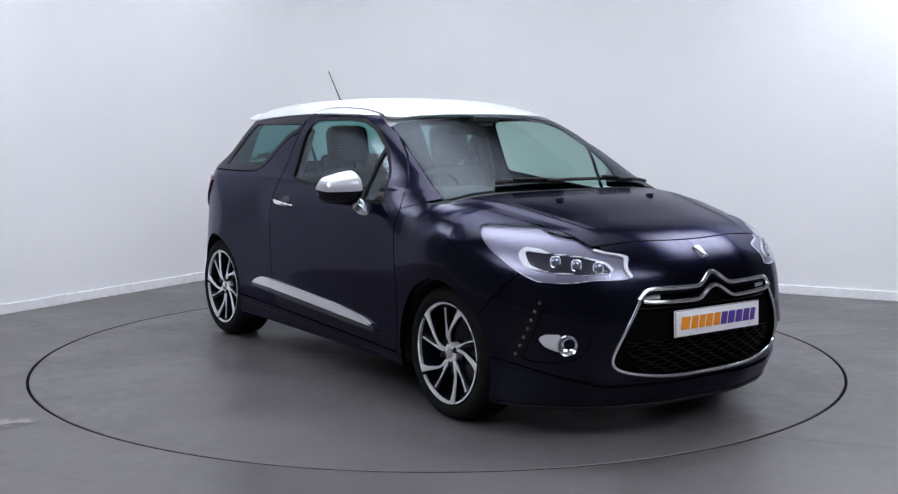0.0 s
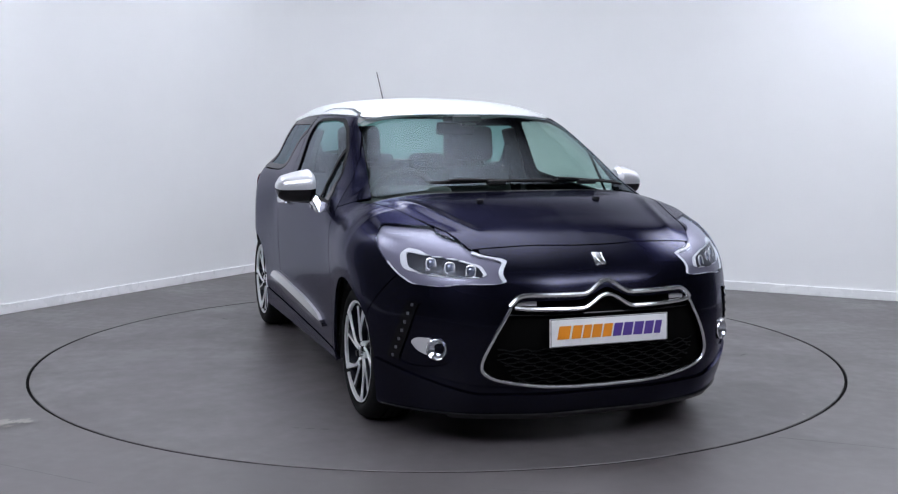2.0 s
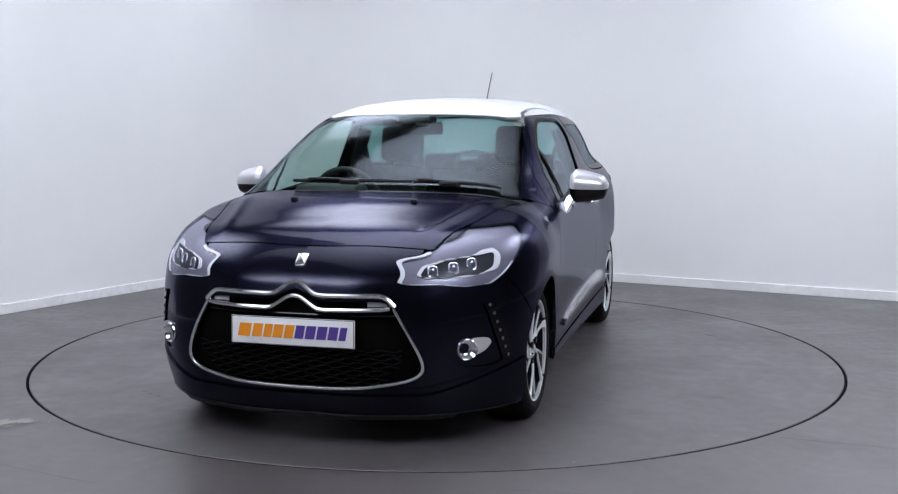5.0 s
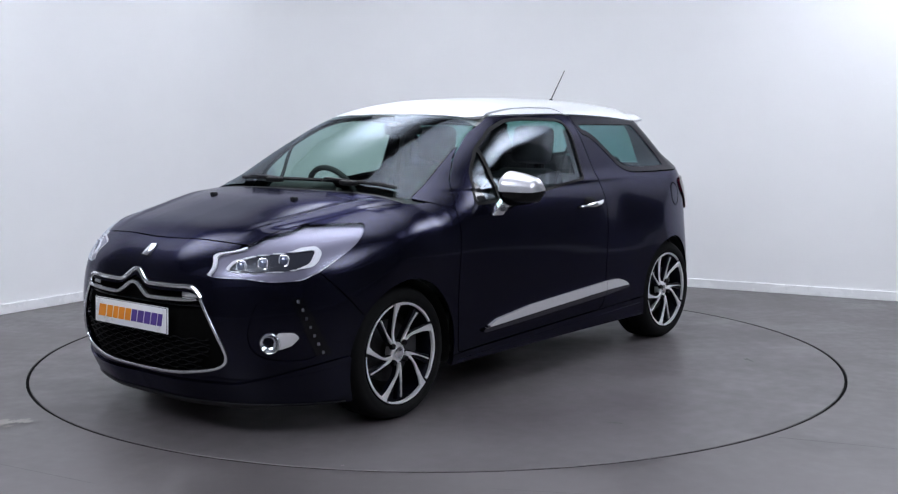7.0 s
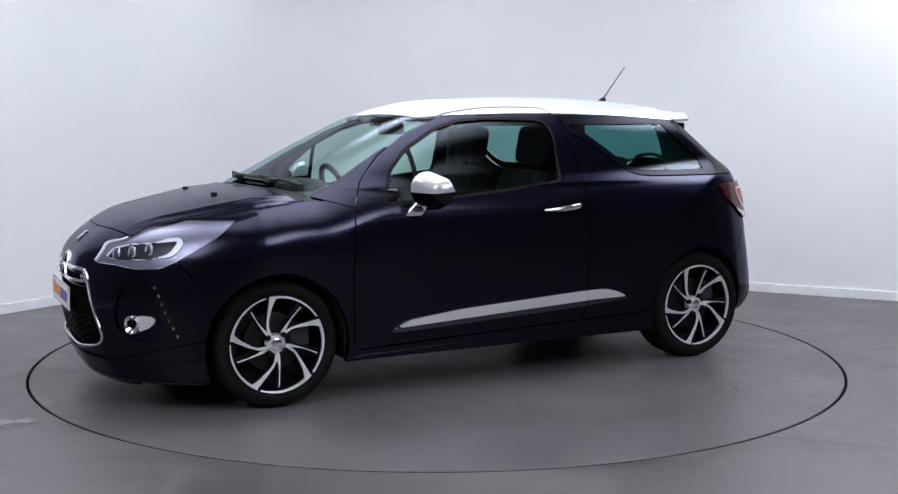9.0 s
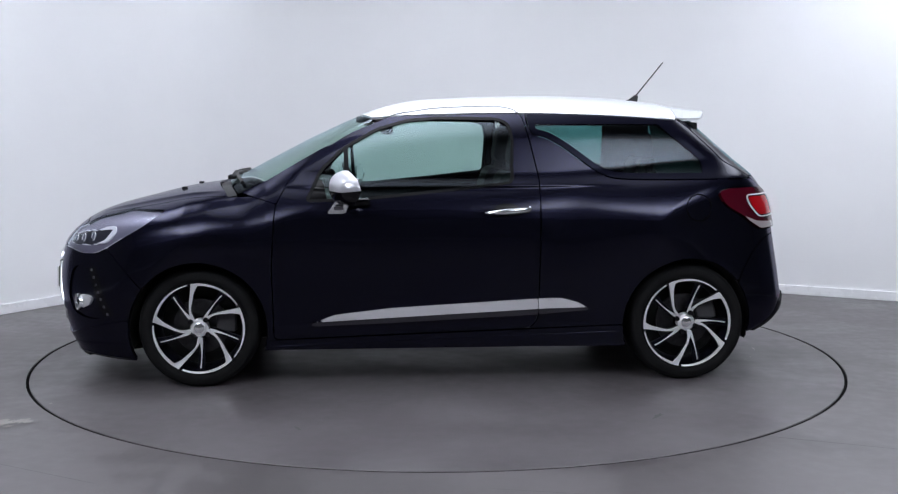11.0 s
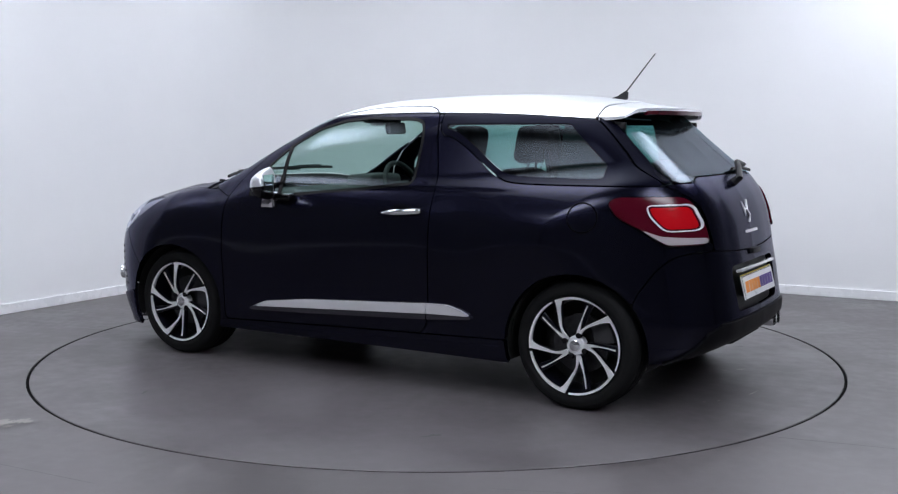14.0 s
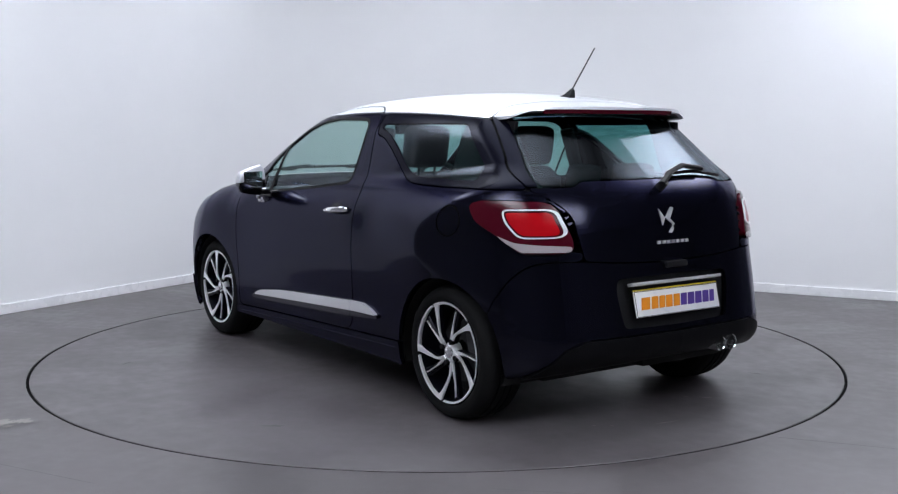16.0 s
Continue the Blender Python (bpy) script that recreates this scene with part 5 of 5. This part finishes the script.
for pivot, tip, a, b in ((-0.11, -0.33, -0.42, 0.19), (0.37, 0.22, 0.20, 0.60)):
    bm = bmesh.new()
    box(bm, (-0.022, -0.045, -0.012), (0.022, 0.045, 0.012), 0.009, 3, Matrix.Translation(on_screen(1.128 - 0.22 * pivot * pivot, pivot, 0.018)))
    tube(bm, [on_screen(1.120 - 0.22 * y * y - 0.004 * k, y, 0.026) for k, y in enumerate(np.linspace(pivot, tip, 4))], 0.009, 8, flat=0.7)
    wiper = part("wiper_arm", bm, M["black"], windscreen)
    bm = bmesh.new()
    tube(bm, [on_screen(1.106 - 0.23 * y * y, y, 0.012) for y in np.linspace(a, b, 12)], 0.009, 6)
    part("wiper_blade", bm, M["black"], windscreen)

# ---------- mirrors and handles ----------
for s in (1, -1):
    door = doors[s]
    # cap: a rounded wedge, flat towards the driver
    def shell(lo, hi, squeeze, mat, name, parent, label=""):
        bm = bmesh.new()
        rows = []
        NU, NV = 22, 20
        for i in range(NU + 1):
            u = i / NU
            yy = 0.845 + 0.178 * u
            h = 0.086 * (1 - 0.40 * u ** 1.8) * (1 - max(0, u - 0.86) ** 2 * 28) * min(1, 0.72 + u * 2.2)
            dpt = 0.088 * (1 - 0.30 * u ** 2) * (1 - max(0, u - 0.86) ** 2 * 25) * min(1, 0.75 + u * 2)
            zc = 0.998 - 0.010 * u
            xc = 0.500 - 0.055 * u
            ring = []
            for k in range(NV + 1):
                a = radians(lo + (hi - lo) * k / NV)
                c, d = math.cos(a), math.sin(a)
                px = xc + (dpt * c if c > 0 else 0.022 * c)
                pz = zc + h * math.copysign(abs(d) ** 0.85, d)
                ring.append(bm.verts.new((px, yy * s, pz)))
            rows.append(ring)
        for A, B in zip(rows, rows[1:]):
            for k in range(NV):
                bm.faces.new([A[k], A[k + 1], B[k + 1], B[k]])
        bm.faces.new(rows[0])
        bm.faces.new(rows[-1][::-1])
        return part(name, bm, mat, parent, label, angle=50)
    mirror = shell(-6, 178, 1, M["mirror_cap"], "wing_mirror", car, "wing mirror with a satin chrome cap")
    shell(-178, -6, 1, M["gloss_black"], "mirror_housing", mirror)
    bm = bmesh.new()
    box(bm, (0.478, 0.862, 0.952), (0.486, 0.995, 1.046), 0.003, 2)
    for v in bm.verts:
        v.co.y *= s
        v.co.x -= 0.055 * (abs(v.co.y) - 0.845) / 0.178
    part("mirror_glass", bm, M["mirror"], mirror)
    bm = bmesh.new()
    pts = [(0.535, 0.862, 0.952), (0.47, 0.868, 0.952), (0.505, 0.822, 0.862), (0.60, 0.822, 0.862)]
    top = [bm.verts.new((x, (y + 0.012) * s, z)) for x, y, z in pts]
    low = [bm.verts.new((x - 0.006, (y - 0.03) * s, z)) for x, y, z in pts]
    bm.faces.new(top)
    bm.faces.new(low[::-1])
    for k in range(4):
        bm.faces.new([top[k], low[k], low[(k + 1) % 4], top[(k + 1) % 4]])
    bmesh.ops.bevel(bm, geom=bm.edges[:], offset=0.006, segments=2, affect="EDGES")
    foot = part("mirror_foot", bm, M["chrome"], mirror, "chrome mirror foot with a small lamp")
    bm = bmesh.new()
    box(bm, (-0.024, -0.006, -0.010), (0.024, 0.004, 0.010), 0.004, 2, Matrix.Translation((0.535, 0.862 * s, 0.897)) @ pose(0, 0, 0, -18 * s, 0, 0))
    part("mirror_lamp", bm, M["led"], mirror)
    bm = bmesh.new()
    box(bm, (0.38, 0.795, 0.905), (0.50, 0.86, 0.945), 0.016, 3)
    for v in bm.verts:
        v.co.y *= s
    part("mirror_arm", bm, M["gloss_black"], mirror)
    # handle
    # flat black patch on the door: the handle recess's shade put into colour
    recess = outline([(-0.235, 0.888), (-0.262, 0.912), (-0.30, 0.917), (-0.335, 0.912), (-0.36, 0.888), (-0.335, 0.862), (-0.30, 0.856), (-0.262, 0.862)], "xz", 0.02)
    skin("handle_recess", M["gloss_black"], "side", (-0.38, -0.21), (0.84, 0.93), 0.006, [recess], door, s, lift=0.0012, depth=0, gap=0)
    bm = bmesh.new()
    rows = []
    for i in range(21):
        u = i / 20
        x = -0.19 - 0.231 * u
        z = 0.868 + 0.018 * u
        y = float(cast("side", np.array([x]), np.array([z]))[0][1]) + 0.006 + 0.030 * math.sin(math.pi * min(1, max(0, u))) ** 0.6
        hh = 0.005 + 0.0085 * min(1, u * 2.2)
        hh *= 1 if u < 0.97 else 0.7
        rows.append([bm.verts.new((x, s * (y + 0.008 * math.cos(a)), z + hh * math.sin(a))) for a in np.linspace(0, 2 * math.pi, 11)[:-1]])
    for A, B in zip(rows, rows[1:]):
        for k in range(10):
            bm.faces.new([A[k], A[(k + 1) % 10], B[(k + 1) % 10], B[k]])
    bm.faces.new(rows[0])
    bm.faces.new(rows[-1][::-1])
    part("door_handle", bm, M["chrome"], door, "chrome door handle")

# ---------- inside the car ----------
def seat(y):
    bm = bmesh.new()
    box(bm, (-0.28, y - 0.25, 0.36), (0.26, y + 0.25, 0.54), 0.06, 4)
    cushion = part("seat_cushion", bm, M["cloth"], car, "dark cloth front seat")
    bm = bmesh.new()
    box(bm, (-0.085, -0.245, 0.0), (0.085, 0.245, 0.60), 0.07, 4)
    for v in bm.verts:
        k = max(0, (v.co.z - 0.25) / 0.35)
        v.co.y *= 1 - 0.22 * k ** 1.5
        v.co.x += 0.03 * abs(v.co.y) / 0.245
    bmesh.ops.transform(bm, matrix=Matrix.Translation((-0.24, y, 0.47)) @ pose(0, 0, 0, 0, -17, 0), verts=bm.verts)
    part("seat_back", bm, M["cloth"], cushion)
    bm = bmesh.new()
    box(bm, (-0.055, -0.125, 0.0), (0.055, 0.125, 0.215), 0.054, 5, Matrix.Translation((-0.40, y, 1.085)) @ pose(0, 0, 0, 0, -10, 0))
    for d in (-0.05, 0.05):
        rod(bm, (-0.41, y + d, 1.0), (-0.43, y + d, 1.10), 0.007)
    part("headrest", bm, M["cloth"], cushion)


seat(0.36)
seat(-0.36)
bm = bmesh.new()
box(bm, (-1.02, -0.58, 0.36), (-0.55, 0.58, 0.55), 0.06, 3)
bench = part("rear_bench", bm, M["cloth"], car, "dark cloth rear bench")
bm = bmesh.new()
box(bm, (-0.07, -0.57, 0.0), (0.07, 0.57, 0.52), 0.06, 3, Matrix.Translation((-1.02, 0, 0.5)) @ pose(0, 0, 0, 0, -20, 0))
part("bench_back", bm, M["cloth"], bench)
for y in (-0.33, 0.0, 0.33):
    bm = bmesh.new()
    box(bm, (-0.045, -0.12 if y else -0.09, 0.0), (0.045, 0.12 if y else 0.09, 0.13), 0.04, 3, Matrix.Translation((-1.21, y, 0.985)) @ pose(0, 0, 0, 0, -14, 0))
    part("headrest", bm, M["cloth"], bench)
bm = bmesh.new()
box(bm, (-1.66, -0.55, 0.93), (-1.24, 0.55, 0.95), 0.008)
part("parcel_shelf", bm, M["dash"], car)
bm = bmesh.new()
box(bm, (0.56, -0.68, 0.62), (1.02, 0.68, 0.93), 0.09, 4)
for v in bm.verts:
    if v.co.z > 0.8:
        v.co.z += 0.03 * math.exp(-((v.co.y + 0.37) / 0.2) ** 2)
part("dashboard", bm, M["dash"], car, "dark grey dashboard")
bm = bmesh.new()
box(bm, (0.60, -0.55, 0.90), (0.80, -0.20, 1.0), 0.045, 4)
part("instrument_hood", bm, M["dash"], car)
bm = bmesh.new()
ring = [Matrix.Translation((0.47, -0.37, 0.90)) @ pose(0, 0, 0, 0, -68, 0) @ Vector((0.182 * math.cos(a), 0.182 * math.sin(a), 0)) for a in np.linspace(0, 2 * math.pi, 41)[:-1]]
tube(bm, ring, 0.016, 10, closed=True)
wheel_rim = part("steering_wheel", bm, M["dash"], car, "black steering wheel")
bm = bmesh.new()
m = Matrix.Translation((0.47, -0.37, 0.90)) @ pose(0, 0, 0, 0, -68, 0)
box(bm, (-0.075, -0.085, -0.045), (0.065, 0.085, 0.012), 0.025, 3, m)
for a in (90, -90, 180):
    box(bm, (0.04, -0.02, -0.02), (0.175, 0.02, 0.0), 0.008, 2, m @ Matrix.Rotation(radians(a), 4, "Z"))
part("wheel_hub", bm, M["dash"], wheel_rim)
bm = bmesh.new()
tube(bm, [(0.50, -0.37, 0.86), (0.72, -0.37, 0.78)], 0.035, 10)
part("steering_column", bm, M["dash"], wheel_rim)
bm = bmesh.new()
box(bm, (-0.3, -0.12, 0.26), (0.75, 0.12, 0.50), 0.05, 3)
part("centre_console", bm, M["dash"], car)
bm = bmesh.new()
box(bm, (-0.018, -0.115, -0.035), (0.018, 0.115, 0.035), 0.018, 3, Matrix.Translation((0.29, -0.01, 1.285)) @ pose(0, 0, 0, 0, 8, 10))
part("interior_mirror", bm, M["black"], windscreen)
bm = bmesh.new()
box(bm, (0.30, -0.09, 1.315), (0.46, 0.08, 1.352), 0.016, 3)
part("sensor_housing", bm, M["grey_plastic"], windscreen)
bm = bmesh.new()
box(bm, (0.37, -0.005, 1.300), (0.42, 0.06, 1.318), 0.006, 2)
part("sensor_window", bm, M["white"], windscreen)
for s in (1, -1):
    bm = bmesh.new()
    tube(bm, [(-0.43, 0.60 * s, 1.28), (-0.44, 0.655 * s, 1.1), (-0.46, 0.70 * s, 0.95), (-0.46, 0.72 * s, 0.5)], 0.05, 8, flat=0.7)
    part("door_pillar", bm, M["dash"], car)
    bm = bmesh.new()
    tube(bm, [(-0.415, 0.60 * s, 1.18), (-0.36, 0.56 * s, 1.0), (-0.3, 0.55 * s, 0.7)], 0.016, 6, flat=0.25)
    part("seat_belt", bm, M["cloth"], car)


# ---------- what moves: the turntable, and the car on it ----------
TURN = [(0.0, -55.4), (0.5, -57.0), (1.0, -60.25), (1.5, -64.95), (2.0, -70.9), (2.5, -76.75), (3.0, -82.65), (3.5, -88.5), (4.0, -94.45), (6.5, -123.95), (7.0, -129.85), (7.5, -135.68),
        (8.0, -141.6), (8.5, -147.4), (9.0, -153.3), (11.5, -182.45), (12.0, -188.3), (12.5, -194.12), (13.0, -200.0), (13.5, -205.82), (14.0, -211.7), (14.5, -217.5), (15.0, -223.4), (15.5, -229.2), (16.0, -235.1)]


def motions():
    off = Vector((0.0051, 0.0053, 0))
    walk(car, [(t, pose(0, 0, 0, 0, 0, a) @ Matrix.Translation(off)) for t, a in TURN])
    walk(turntable, [(t, pose(0, 0, 0, 0, 0, a)) for t, a in TURN])


motions()
